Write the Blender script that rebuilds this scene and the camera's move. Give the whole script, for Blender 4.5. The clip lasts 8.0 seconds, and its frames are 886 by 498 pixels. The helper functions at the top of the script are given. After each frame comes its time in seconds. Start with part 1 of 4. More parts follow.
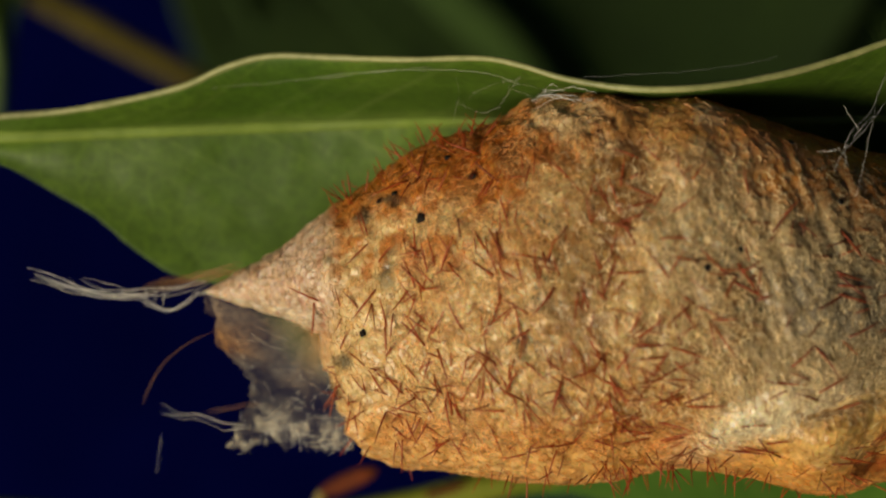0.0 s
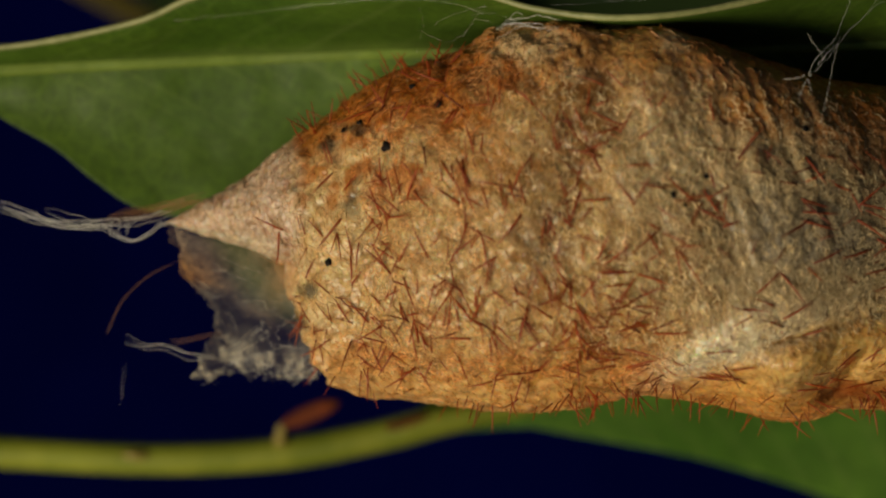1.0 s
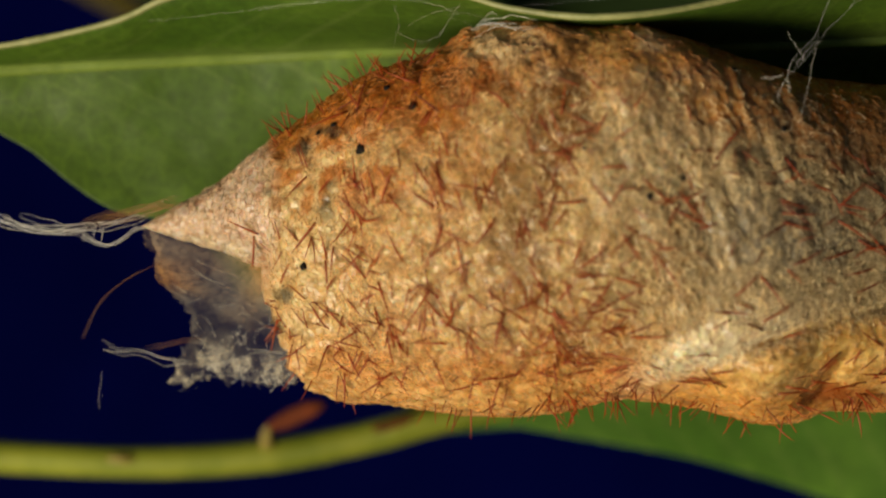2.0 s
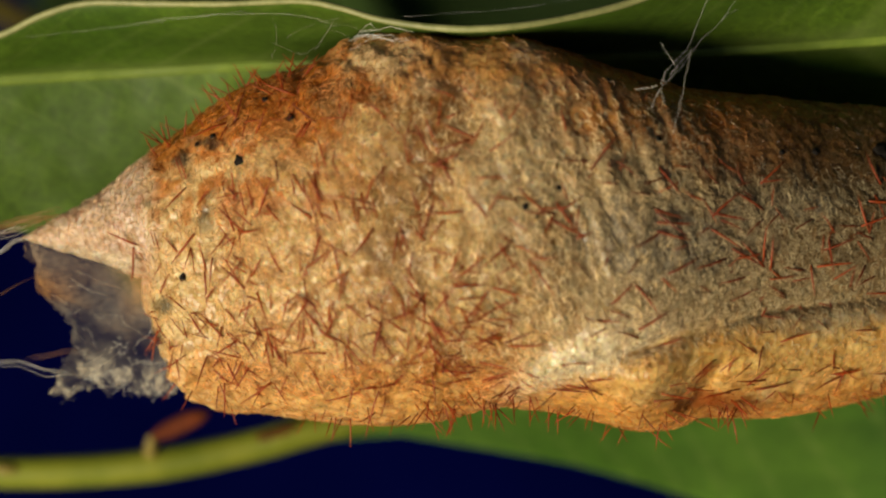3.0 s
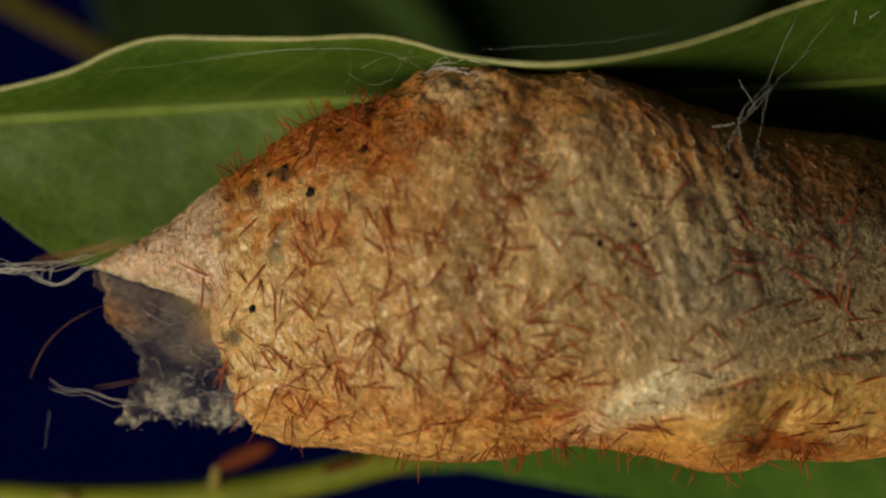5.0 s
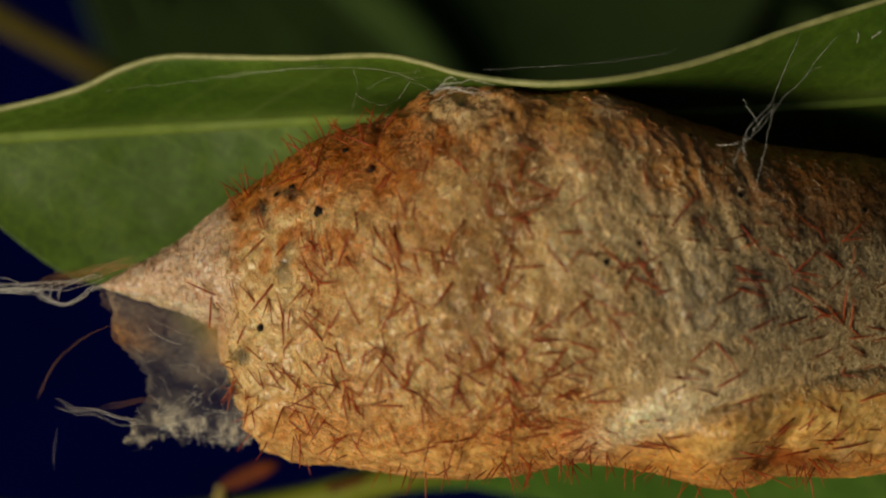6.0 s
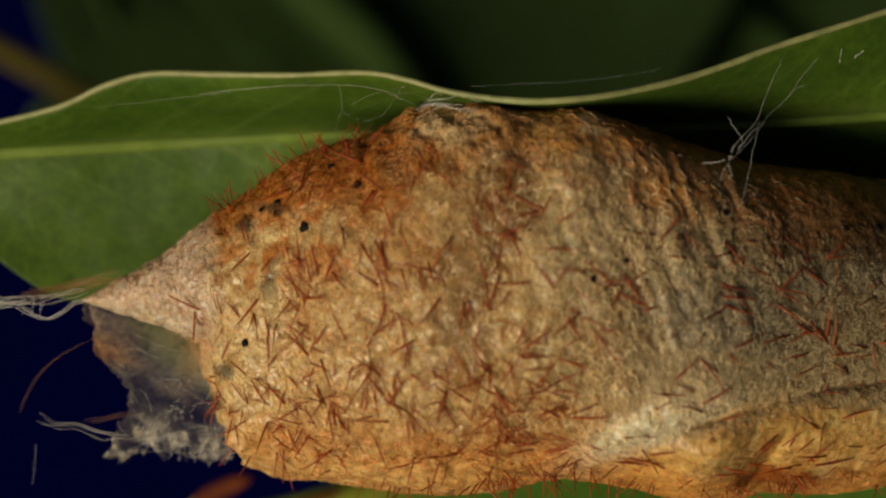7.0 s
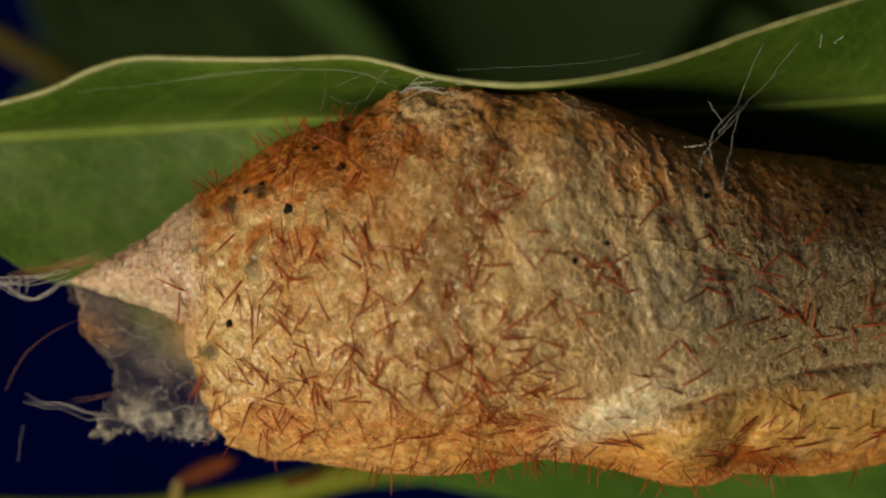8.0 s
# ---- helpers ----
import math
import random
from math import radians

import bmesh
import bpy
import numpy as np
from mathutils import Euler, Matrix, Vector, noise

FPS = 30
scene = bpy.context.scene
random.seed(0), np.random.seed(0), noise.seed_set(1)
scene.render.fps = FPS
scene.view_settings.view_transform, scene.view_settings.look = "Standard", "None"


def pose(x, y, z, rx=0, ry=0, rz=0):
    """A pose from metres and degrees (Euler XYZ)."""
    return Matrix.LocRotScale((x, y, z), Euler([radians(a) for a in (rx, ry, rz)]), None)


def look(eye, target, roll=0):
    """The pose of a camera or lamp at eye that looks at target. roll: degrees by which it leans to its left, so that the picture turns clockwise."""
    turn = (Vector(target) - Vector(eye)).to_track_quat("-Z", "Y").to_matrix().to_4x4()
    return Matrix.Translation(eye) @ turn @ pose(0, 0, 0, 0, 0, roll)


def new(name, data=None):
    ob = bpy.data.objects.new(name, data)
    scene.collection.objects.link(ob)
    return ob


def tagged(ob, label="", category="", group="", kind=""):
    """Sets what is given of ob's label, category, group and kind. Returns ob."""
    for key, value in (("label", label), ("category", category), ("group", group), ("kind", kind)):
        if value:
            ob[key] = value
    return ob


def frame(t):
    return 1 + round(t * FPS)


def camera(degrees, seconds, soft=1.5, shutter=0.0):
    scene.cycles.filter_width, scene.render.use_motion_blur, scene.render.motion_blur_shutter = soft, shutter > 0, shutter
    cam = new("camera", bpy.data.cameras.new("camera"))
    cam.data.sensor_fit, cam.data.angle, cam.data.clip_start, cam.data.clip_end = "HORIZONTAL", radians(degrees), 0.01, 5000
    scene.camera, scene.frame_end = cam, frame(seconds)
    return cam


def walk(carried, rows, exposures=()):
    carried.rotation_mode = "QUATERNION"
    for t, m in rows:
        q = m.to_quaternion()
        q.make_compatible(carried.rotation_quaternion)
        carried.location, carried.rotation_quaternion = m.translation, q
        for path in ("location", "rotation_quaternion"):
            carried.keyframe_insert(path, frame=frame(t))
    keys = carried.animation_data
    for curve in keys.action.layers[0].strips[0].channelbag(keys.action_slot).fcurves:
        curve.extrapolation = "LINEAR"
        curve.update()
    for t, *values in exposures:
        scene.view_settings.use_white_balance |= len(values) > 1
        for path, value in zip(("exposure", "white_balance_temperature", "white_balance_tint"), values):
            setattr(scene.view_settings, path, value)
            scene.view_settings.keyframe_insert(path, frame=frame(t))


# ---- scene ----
# Lengths in the tables below are in millimetres on the plan (x along the cocoon, y away from the lens, z up).
MM = 0.001
EYE = 150.0
cam = camera(17.83, 8.0, soft=2.3)
cam.data.dof.use_dof = True
cam.data.dof.focus_distance = 0.1470
cam.data.dof.aperture_fstop = 29.0

PATH = [
    # seconds, x, y, z (mm), turn to the left, up and roll (degrees)
    (0.0, -0.00, -150.00, -0.00, 0.000, -0.000, -0.000),
    (0.2, -0.88, -150.71, -0.67, -0.097, 0.387, 0.043),
    (0.4, -1.76, -151.42, -1.35, -0.287, 0.196, 0.087),
    (0.5, -2.20, -151.77, -1.68, -0.581, 0.053, 0.108),
    (0.6, -2.06, -151.45, -1.58, -0.859, -0.277, 0.123),
    (0.8, -1.78, -150.79, -1.37, -1.162, -0.734, 0.152),
    (1.0, -1.49, -150.13, -1.15, -1.280, -1.002, 0.181),
    (1.2, -1.30, -149.76, -0.52, -1.219, -1.014, 0.320),
    (2.3, 1.96, -148.16, -0.11, -0.544, -1.427, 0.582),
    (2.5, 1.00, -148.57, -0.43, -1.573, -1.413, 0.600),
    (2.7, 1.65, -148.92, -0.18, -2.049, -1.392, 0.677),
    (3.0, 2.63, -149.44, 0.21, -2.621, -1.302, 0.794),
    (3.2, 2.92, -149.82, 0.00, -2.368, -1.127, 0.609),
    (3.5, 3.34, -150.38, -0.31, -1.851, -0.619, 0.331),
    (3.7, 3.09, -150.20, 0.12, -1.995, -1.045, 0.258),
    (4.0, 2.72, -149.93, 0.75, -1.746, -0.735, 0.148),
    (4.5, 1.77, -150.01, 0.74, -1.944, -0.735, 0.319),
    (4.7, 1.93, -149.23, 0.68, -1.828, -0.809, 0.139),
    (5.0, 2.18, -148.06, 0.60, -1.361, -0.748, -0.132),
    (5.2, 2.15, -148.56, 0.88, -1.223, -0.509, -0.037),
    (6.3, -0.99, -149.27, 0.51, -2.477, -0.352, 0.121),
    (6.5, -2.76, -150.02, 0.97, -3.133, -0.367, 0.119),
    (7.0, -2.28, -149.10, 0.77, -3.260, -0.104, -0.261),
    (7.5, -1.79, -149.49, 0.95, -3.353, -0.158, -0.262),
    (8.0, -2.04, -150.34, 0.63, -3.490, -0.406, -0.448),
]


def view(x, y, z, yaw, pitch, roll):
    turn = Matrix.Rotation(radians(yaw), 4, "Z") @ Matrix.Rotation(radians(pitch), 4, "X")
    turn = turn @ Matrix.Rotation(radians(roll), 4, "Y") @ Matrix.Rotation(radians(90), 4, "X")
    return Matrix.Translation((x * MM, y * MM, z * MM)) @ turn


EXPOSURE = -0.42
STOPS = [(0.0, 0.0), (0.5, -0.42), (1.0, -0.36), (1.2, -0.3), (2.3, 0.3), (2.5, 0.33), (3.0, 0.28), (3.5, 0.32), (4.0, 0.06), (4.5, -0.22), (5.0, -0.37), (5.2, -0.36),
         (6.3, -0.3), (6.5, -0.29), (7.5, -0.29), (8.0, -0.19)]
walk(cam, [(row[0], view(*row[1:])) for row in PATH], exposures=[(t, EXPOSURE + e) for t, e in STOPS])

# ---- light ----
SUN_FROM = Vector((-0.63, -0.71, -0.33)).normalized()
# the twig is drawn level, but it leans: the true zenith lies forty degrees towards the lens
LEAN = Matrix.Rotation(radians(-40), 3, "X")
sun_true = LEAN @ SUN_FROM
world = bpy.data.worlds.new("sky")
scene.world = world
world.use_nodes = True
wn = world.node_tree.nodes
sky = wn.new("ShaderNodeTexSky")
sky.sky_type, sky.sun_disc = "NISHITA", False
sky.sun_elevation = math.asin(sun_true.z)
sky.sun_rotation = math.atan2(sun_true.x, sun_true.y)
sky_way = wn.new("ShaderNodeTexCoord")
sky_lean = wn.new("ShaderNodeMapping")
sky_lean.inputs["Rotation"].default_value = (radians(-40), 0, 0)
world.node_tree.links.new(sky_way.outputs["Generated"], sky_lean.inputs["Vector"])
world.node_tree.links.new(sky_lean.outputs["Vector"], sky.inputs["Vector"])
wn["Background"].inputs["Strength"].default_value = 0.021
world.node_tree.links.new(sky.outputs["Color"], wn["Background"].inputs["Color"])
sun = new("sun", bpy.data.lights.new("sun", "SUN"))
sun.data.energy, sun.data.angle, sun.data.color = 5.0, radians(24.0), (1.0, 0.885, 0.66)
sun.matrix_world = look(SUN_FROM * 2, (0, 0, 0))


# ---- small tools ----
def ramp(a, b, v):
    t = np.clip((np.asarray(v, float) - a) / (b - a), 0, 1)
    return t * t * (3 - 2 * t)


def grain(p, size, seed=0):
    """Smooth noise from -1 to 1 at points p (n, 3), with lumps of that size."""
    q = np.asarray(p, float) / size + 91.7
    i = np.floor(q).astype(np.int64)
    f = q - i
    f = f * f * (3 - 2 * f)
    out = np.zeros(len(q))
    for dx in (0, 1):
        for dy in (0, 1):
            for dz in (0, 1):
                h = (i[:, 0] + dx) * 374761393 + (i[:, 1] + dy) * 668265263 + (i[:, 2] + dz) * 1274126177 + seed * 362437
                h = (h ^ (h >> 13)) * 1103515245 & 0x7FFFFFFF
                h = (h ^ (h >> 16)) * 374761393 & 0x7FFFFFFF
                w = (f[:, 0] if dx else 1 - f[:, 0]) * (f[:, 1] if dy else 1 - f[:, 1]) * (f[:, 2] if dz else 1 - f[:, 2])
                out += w * ((h & 0xFFFF) / 32767.5 - 1)
    return out


def smooth_curve(table, n):
    """n points along a soft curve through the rows of table."""
    p = [np.array(r, float) for r in table]
    p = [2 * p[0] - p[1]] + p + [2 * p[-1] - p[-2]]
    out = []
    m = len(p) - 3
    for k in range(n):
        s = k / (n - 1) * m
        i = min(int(s), m - 1)
        t = s - i
        a, b, c, d = p[i:i + 4]
        out.append(0.5 * (2 * b + (c - a) * t + (2 * a - 5 * b + 4 * c - d) * t * t + (3 * b - 3 * c + d - a) * t ** 3))
    return np.array(out)


def table_at(x, table):
    t = np.array(table, float)
    return np.interp(x, t[:, 0], t[:, 1])


def soft_at(x, table):
    """Like table_at, but rounded off at the rows."""
    c = smooth_curve(table, 400)
    return np.interp(x, c[:, 0], c[:, 1])


def place(x, z, y):
    """The point of the plan at depth y: the plan is laid out on y = 0 as the eye sees it."""
    s = 1 + y / EYE
    return np.array((x * s, y, z * s))


def mesh_of(name, verts, faces, material, smooth=True):
    me = bpy.data.meshes.new(name)
    me.from_pydata([tuple(v) for v in np.asarray(verts) * MM], [], faces)
    me.materials.append(material)
    if smooth:
        me.polygons.foreach_set("use_smooth", [True] * len(me.polygons))
    me.update()
    return me


def part(name, me, parent=None, label=""):
    ob = new(name, me)
    if parent:
        ob.parent = parent
    return tagged(ob, label=label)


class Soup:
    """Collects vertices and faces of one mesh."""
    def __init__(self):
        self.v, self.f, self.n = [], [], 0

    def add(self, v, f):
        self.v.append(np.asarray(v, float))
        self.f += [[i + self.n for i in q] for q in f]
        self.n += len(v)

    def mesh(self, name, material, smooth=True):
        return mesh_of(name, np.concatenate(self.v), self.f, material, smooth)


def tube(points, radii, sides=6):
    """A round strand along points (mm), closed at its ends."""
    p = np.asarray(points, float)
    n = len(p)
    r = np.broadcast_to(np.asarray(radii, float), (n,))
    d = np.gradient(p, axis=0)
    d /= np.linalg.norm(d, axis=1)[:, None] + 1e-9
    up = np.array((0.13, -0.97, 0.21))
    a = np.cross(d, up)
    a /= np.linalg.norm(a, axis=1)[:, None] + 1e-9
    b = np.cross(d, a)
    v, f = [], []
    for i in range(n):
        for k in range(sides):
            w = 2 * math.pi * k / sides
            v.append(p[i] + r[i] * (math.cos(w) * a[i] + math.sin(w) * b[i]))
    for i in range(n - 1):
        for k in range(sides):
            k2 = (k + 1) % sides
            f.append([i * sides + k, i * sides + k2, (i + 1) * sides + k2, (i + 1) * sides + k])
    f.append(list(range(sides))[::-1])
    f.append([(n - 1) * sides + k for k in range(sides)])
    return np.array(v), f


# ---- materials ----
class Nodes:
    """A short way to write a node material."""
    def __init__(self, name):
        self.mat = bpy.data.materials.new(name)
        self.mat.use_nodes = True
        self.tree = self.mat.node_tree
        self.bsdf = self.tree.nodes["Principled BSDF"]
        self.out = self.tree.nodes["Material Output"]

    def make(self, kind, **values):
        node = self.tree.nodes.new("ShaderNode" + kind)
        for key, value in values.items():
            node.inputs[key.replace("_", " ")].default_value = value
        return node

    def link(self, a, b):
        self.tree.links.new(a, b)

    def noise(self, scale, detail=4.0, rough=0.6, distortion=0.0, stretch=None, turn=(0, 0, 0)):
        co = self.make("TexCoord").outputs["Object"]
        if stretch:
            mp = self.make("Mapping", Scale=stretch, Rotation=turn)
            self.link(co, mp.inputs["Vector"])
            co = mp.outputs["Vector"]
        n = self.make("TexNoise", Scale=scale, Detail=detail, Roughness=rough, Distortion=distortion)
        self.link(co, n.inputs["Vector"])
        return n.outputs["Fac"]

    def curve(self, fac, stops):
        r = self.make("ValToRGB")
        el = r.color_ramp.elements
        while len(el) < len(stops):
            el.new(0.5)
        for e, (pos, col) in zip(el, stops):
            e.position = pos
            e.color = (*col, 1) if len(col) == 3 else col
        self.link(fac, r.inputs["Fac"])
        return r.outputs["Color"]

    def mix(self, fac, a, b, blend="MIX"):
        m = self.tree.nodes.new("ShaderNodeMix")
        m.data_type, m.blend_type = "RGBA", blend
        for sock, v in ((m.inputs[0], fac), (m.inputs[6], a), (m.inputs[7], b)):
            if isinstance(v, (int, float)):
                sock.default_value = v
            elif isinstance(v, tuple):
                sock.default_value = (*v, 1)
            else:
                self.link(v, sock)
        return m.outputs[2]

    def bump(self, height, strength, distance):
        b = self.make("Bump", Strength=strength, Distance=distance)
        self.link(height, b.inputs["Height"])
        self.link(b.outputs["Normal"], self.bsdf.inputs["Normal"])
        return b.outputs["Normal"]

    def attribute(self, name):
        a = self.make("Attribute")
        a.attribute_name = name
        return a.outputs["Color"]


def silk_wall_material(name, net):
    m = Nodes(name)
    tint = m.attribute("tint")
    coarse = m.noise(1250, 2, 0.55, 0.5)
    fine = m.noise(3600, 2, 0.55, 0.6)
    col = m.mix(1.0, tint, m.curve(coarse, [(0.34, (0.84, 0.72, 0.54)), (0.50, (0.98, 0.95, 0.90)), (0.64, (1.12, 1.14, 1.16))]), "MULTIPLY")
    col = m.mix(1.0, col, m.curve(fine, [(0.3, (0.78, 0.72, 0.64)), (0.50, (1.0, 1.0, 0.98)), (0.66, (1.16, 1.18, 1.20))]), "MULTIPLY")
    m.link(col, m.bsdf.inputs["Base Color"])
    m.bsdf.inputs["Roughness"].default_value = 0.32
    m.bsdf.inputs["Specular IOR Level"].default_value = 0.5
    m.bsdf.inputs["Subsurface Weight"].default_value = 0.55
    m.bsdf.inputs["Subsurface Radius"].default_value = (1.0, 0.6, 0.3)
    m.bsdf.inputs["Subsurface Scale"].default_value = 0.00032
    ribs = m.noise(1500, 3, 0.6, 0.6, (1, 1, 0.35), (0, radians(24), 0))
    h = m.mix(0.45, m.mix(0.5, coarse, fine), ribs)
    normal = m.bump(h, 0.85, 0.00017)
    tr = m.make("BsdfTranslucent")
    m.link(col, tr.inputs["Color"])
    a = m.make("MixShader", Fac=0.18)
    m.link(m.bsdf.outputs[0], a.inputs[1])
    m.link(tr.outputs[0], a.inputs[2])
    m.link(a.outputs[0], m.out.inputs["Surface"])
    if net:
        gaps = m.curve(m.noise(2600, 4, 0.75, 0.8), [(0.38, (0.15, 0.15, 0.15)), (0.60, (0.85, 0.85, 0.85))])
        clear = m.make("BsdfTransparent")
        b = m.make("MixShader")
        m.link(gaps, b.inputs["Fac"])
        m.link(a.outputs[0], b.inputs[1])
        m.link(clear.outputs[0], b.inputs[2])
        m.link(b.outputs[0], m.out.inputs["Surface"])
    return m.mat


def fibre_material(name, colors, clear=0.0, rough=0.35, gloss=0.5):
    m = Nodes(name)
    geo = m.make("NewGeometry")
    col = m.curve(geo.outputs["Random Per Island"], [(i / (len(colors) - 1), c) for i, c in enumerate(colors)])
    col = m.mix(1.0, col, m.curve(m.noise(2500), [(0.3, (0.75, 0.75, 0.75)), (0.7, (1.15, 1.15, 1.15))]), "MULTIPLY")
    m.link(col, m.bsdf.inputs["Base Color"])
    m.bsdf.inputs["Roughness"].default_value = rough
    m.bsdf.inputs["Specular IOR Level"].default_value = gloss
    if clear:
        t = m.make("BsdfTransparent")
        b = m.make("MixShader", Fac=clear)
        m.link(m.bsdf.outputs[0], b.inputs[1])
        m.link(t.outputs[0], b.inputs[2])
        m.link(b.outputs[0], m.out.inputs["Surface"])
    return m.mat


def felt_material():
    m = Nodes("silk_felt")
    geo = m.make("NewGeometry")
    shade = m.curve(geo.outputs["Random Per Island"], [(0.0, (0.76, 0.66, 0.52)), (0.5, (1.05, 1.02, 0.95)), (1.0, (1.42, 1.40, 1.32))])
    col = m.mix(1.0, m.attribute("tint"), shade, "MULTIPLY")
    m.link(col, m.bsdf.inputs["Base Color"])
    m.bsdf.inputs["Roughness"].default_value = 0.22
    m.bsdf.inputs["Specular IOR Level"].default_value = 0.8
    tr = m.make("BsdfTranslucent")
    m.link(col, tr.inputs["Color"])
    b = m.make("MixShader", Fac=0.45)
    m.link(m.bsdf.outputs[0], b.inputs[1])
    m.link(tr.outputs[0], b.inputs[2])
    m.link(b.outputs[0], m.out.inputs["Surface"])
    return m.mat


def web_material():
    m = Nodes("silk_web")
    n = m.noise(560, 5, 0.7, 1.2)
    fine = m.noise(3000, 4, 0.7, 0.5, (1, 1, 2.2))
    tint = m.attribute("tint")
    col = m.mix(1.0, tint, m.curve(fine, [(0.3, (0.5, 0.5, 0.5)), (0.7, (1.35, 1.35, 1.35))]), "MULTIPLY")
    m.link(col, m.bsdf.inputs["Base Color"])
    m.bsdf.inputs["Roughness"].default_value = 0.5
    m.bump(fine, 0.6, 0.0001)
    both = m.mix(0.5, n, fine)
    dense = m.make("Attribute")
    dense.attribute_name = "dense"
    solid = m.mix(1.0, dense.outputs["Color"], m.curve(both, [(0.40, (0.25, 0.25, 0.25)), (0.50, (0.75, 0.75, 0.75)), (0.60, (1.0, 1.0, 1.0))]), "MULTIPLY")
    fac = m.curve(solid, [(0.0, (1.0, 1.0, 1.0)), (1.0, (0.0, 0.0, 0.0))])
    t = m.make("BsdfTransparent")
    b = m.make("MixShader")
    m.link(fac, b.inputs["Fac"])
    m.link(m.bsdf.outputs[0], b.inputs[1])
    m.link(t.outputs[0], b.inputs[2])
    m.link(b.outputs[0], m.out.inputs["Surface"])
    return m.mat


def leaf_material(name, dark, light, vein, gloss=0.38):
    m = Nodes(name)
    tint = m.attribute("vein")
    big = m.noise(90, 3, 0.5)
    fine = m.noise(2200, 4, 0.6)
    streak = m.noise(500, 3, 0.6, 0.3, (0.25, 1, 1))
    col = m.mix(m.curve(big, [(0.35, (0, 0, 0)), (0.7, (1, 1, 1))]), dark, light)
    col = m.mix(1.0, col, m.curve(fine, [(0.3, (0.8, 0.8, 0.8)), (0.7, (1.2, 1.2, 1.2))]), "MULTIPLY")
    col = m.mix(1.0, col, m.curve(streak, [(0.3, (0.82, 0.84, 0.8)), (0.7, (1.15, 1.15, 1.1))]), "MULTIPLY")
    cells = m.make("TexVoronoi", Scale=900.0)
    cells.feature = "DISTANCE_TO_EDGE"
    m.link(m.make("TexCoord").outputs["Object"], cells.inputs["Vector"])
    mesh = m.curve(cells.outputs["Distance"], [(0.0, (1.35, 1.3, 1.2)), (0.10, (0.98, 0.98, 0.98))])
    col = m.mix(m.curve(m.noise(160, 2, 0.5), [(0.4, (0, 0, 0)), (0.65, (0.8, 0.8, 0.8))]), col, m.mix(1.0, col, mesh, "MULTIPLY"))
    col = m.mix(tint, col, vein)
    m.link(col, m.bsdf.inputs["Base Color"])
    m.bsdf.inputs["Roughness"].default_value = gloss
    m.bump(m.mix(0.5, fine, streak), 0.35, 0.0001)
    tr = m.make("BsdfTranslucent")
    m.link(m.mix(1.0, col, (0.9, 1.0, 0.35), "MULTIPLY"), tr.inputs["Color"])
    b = m.make("MixShader", Fac=0.2)
    m.link(m.bsdf.outputs[0], b.inputs[1])
    m.link(tr.outputs[0], b.inputs[2])
    m.link(b.outputs[0], m.out.inputs["Surface"])
    return m.mat


def plain_material(name, low, high, scale=900, rough=0.5, bump=0.3, depth=0.0001, gloss=0.5):
    m = Nodes(name)
    n = m.noise(scale, 5, 0.65)
    big = m.noise(scale / 9, 3, 0.5)
    col = m.mix(m.curve(n, [(0.32, (0, 0, 0)), (0.68, (1, 1, 1))]), low, high)
    col = m.mix(1.0, col, m.curve(big, [(0.3, (0.75, 0.75, 0.75)), (0.7, (1.2, 1.2, 1.2))]), "MULTIPLY")
    m.link(col, m.bsdf.inputs["Base Color"])
    m.bsdf.inputs["Roughness"].default_value = rough
    m.bsdf.inputs["Specular IOR Level"].default_value = gloss
    m.bump(n, bump, depth)
    return m.mat


SILK_WALL = silk_wall_material("cocoon_silk", False)
SILK_NET = silk_wall_material("loose_silk_net", True)
FELT = felt_material()
BRISTLE = fibre_material("bristle_chitin", [(0.13, 0.017, 0.004), (0.34, 0.056, 0.008), (0.24, 0.034, 0.006)], 0.0, 0.45, 0.3)
WHITE_SILK = fibre_material("white_silk", [(0.85, 0.83, 0.78), (0.9, 0.88, 0.84), (0.75, 0.71, 0.62)], 0.1)
AMBER_SILK = fibre_material("amber_silk", [(0.38, 0.17, 0.05), (0.5, 0.28, 0.1)], 0.5)
WEB = web_material()
SPECK = plain_material("dark_speck", (0.006, 0.005, 0.004), (0.02, 0.016, 0.014), 3000, 0.8, 0.3, 0.0001, 0.1)
LEAF = leaf_material("leaf_underside", (0.055, 0.112, 0.009), (0.094, 0.163, 0.015), (0.24, 0.31, 0.08), 0.5)
LOW_LEAF = leaf_material("lower_leaf", (0.046, 0.115, 0.010), (0.085, 0.175, 0.018), (0.28, 0.36, 0.09))
# leaf green darkened so that the back leaves look shaded
BACK_LEAF = leaf_material("shade_tinted_leaf", (0.018, 0.042, 0.004), (0.03, 0.065, 0.006), (0.09, 0.14, 0.02), 0.95)
RIM = plain_material("leaf_margin", (0.19, 0.21, 0.07), (0.32, 0.32, 0.13), 1500, 0.5)
RIB = plain_material("leaf_midrib", (0.125, 0.19, 0.02), (0.18, 0.25, 0.032), 900, 0.5)
STALK = plain_material("leaf_stalk", (0.155, 0.19, 0.014), (0.24, 0.26, 0.024), 500, 0.4)
BROWN_STALK = plain_material("brown_stalk", (0.045, 0.034, 0.004), (0.075, 0.060, 0.006), 500, 0.8, 0.3, 0.0001, 0.15)
NODE = plain_material("stalk_node", (0.17, 0.12, 0.02), (0.24, 0.19, 0.035), 700, 0.5)
BUD = plain_material("red_bud", (0.055, 0.012, 0.004), (0.13, 0.026, 0.005), 900, 0.8, 0.3, 0.0001, 0.2)
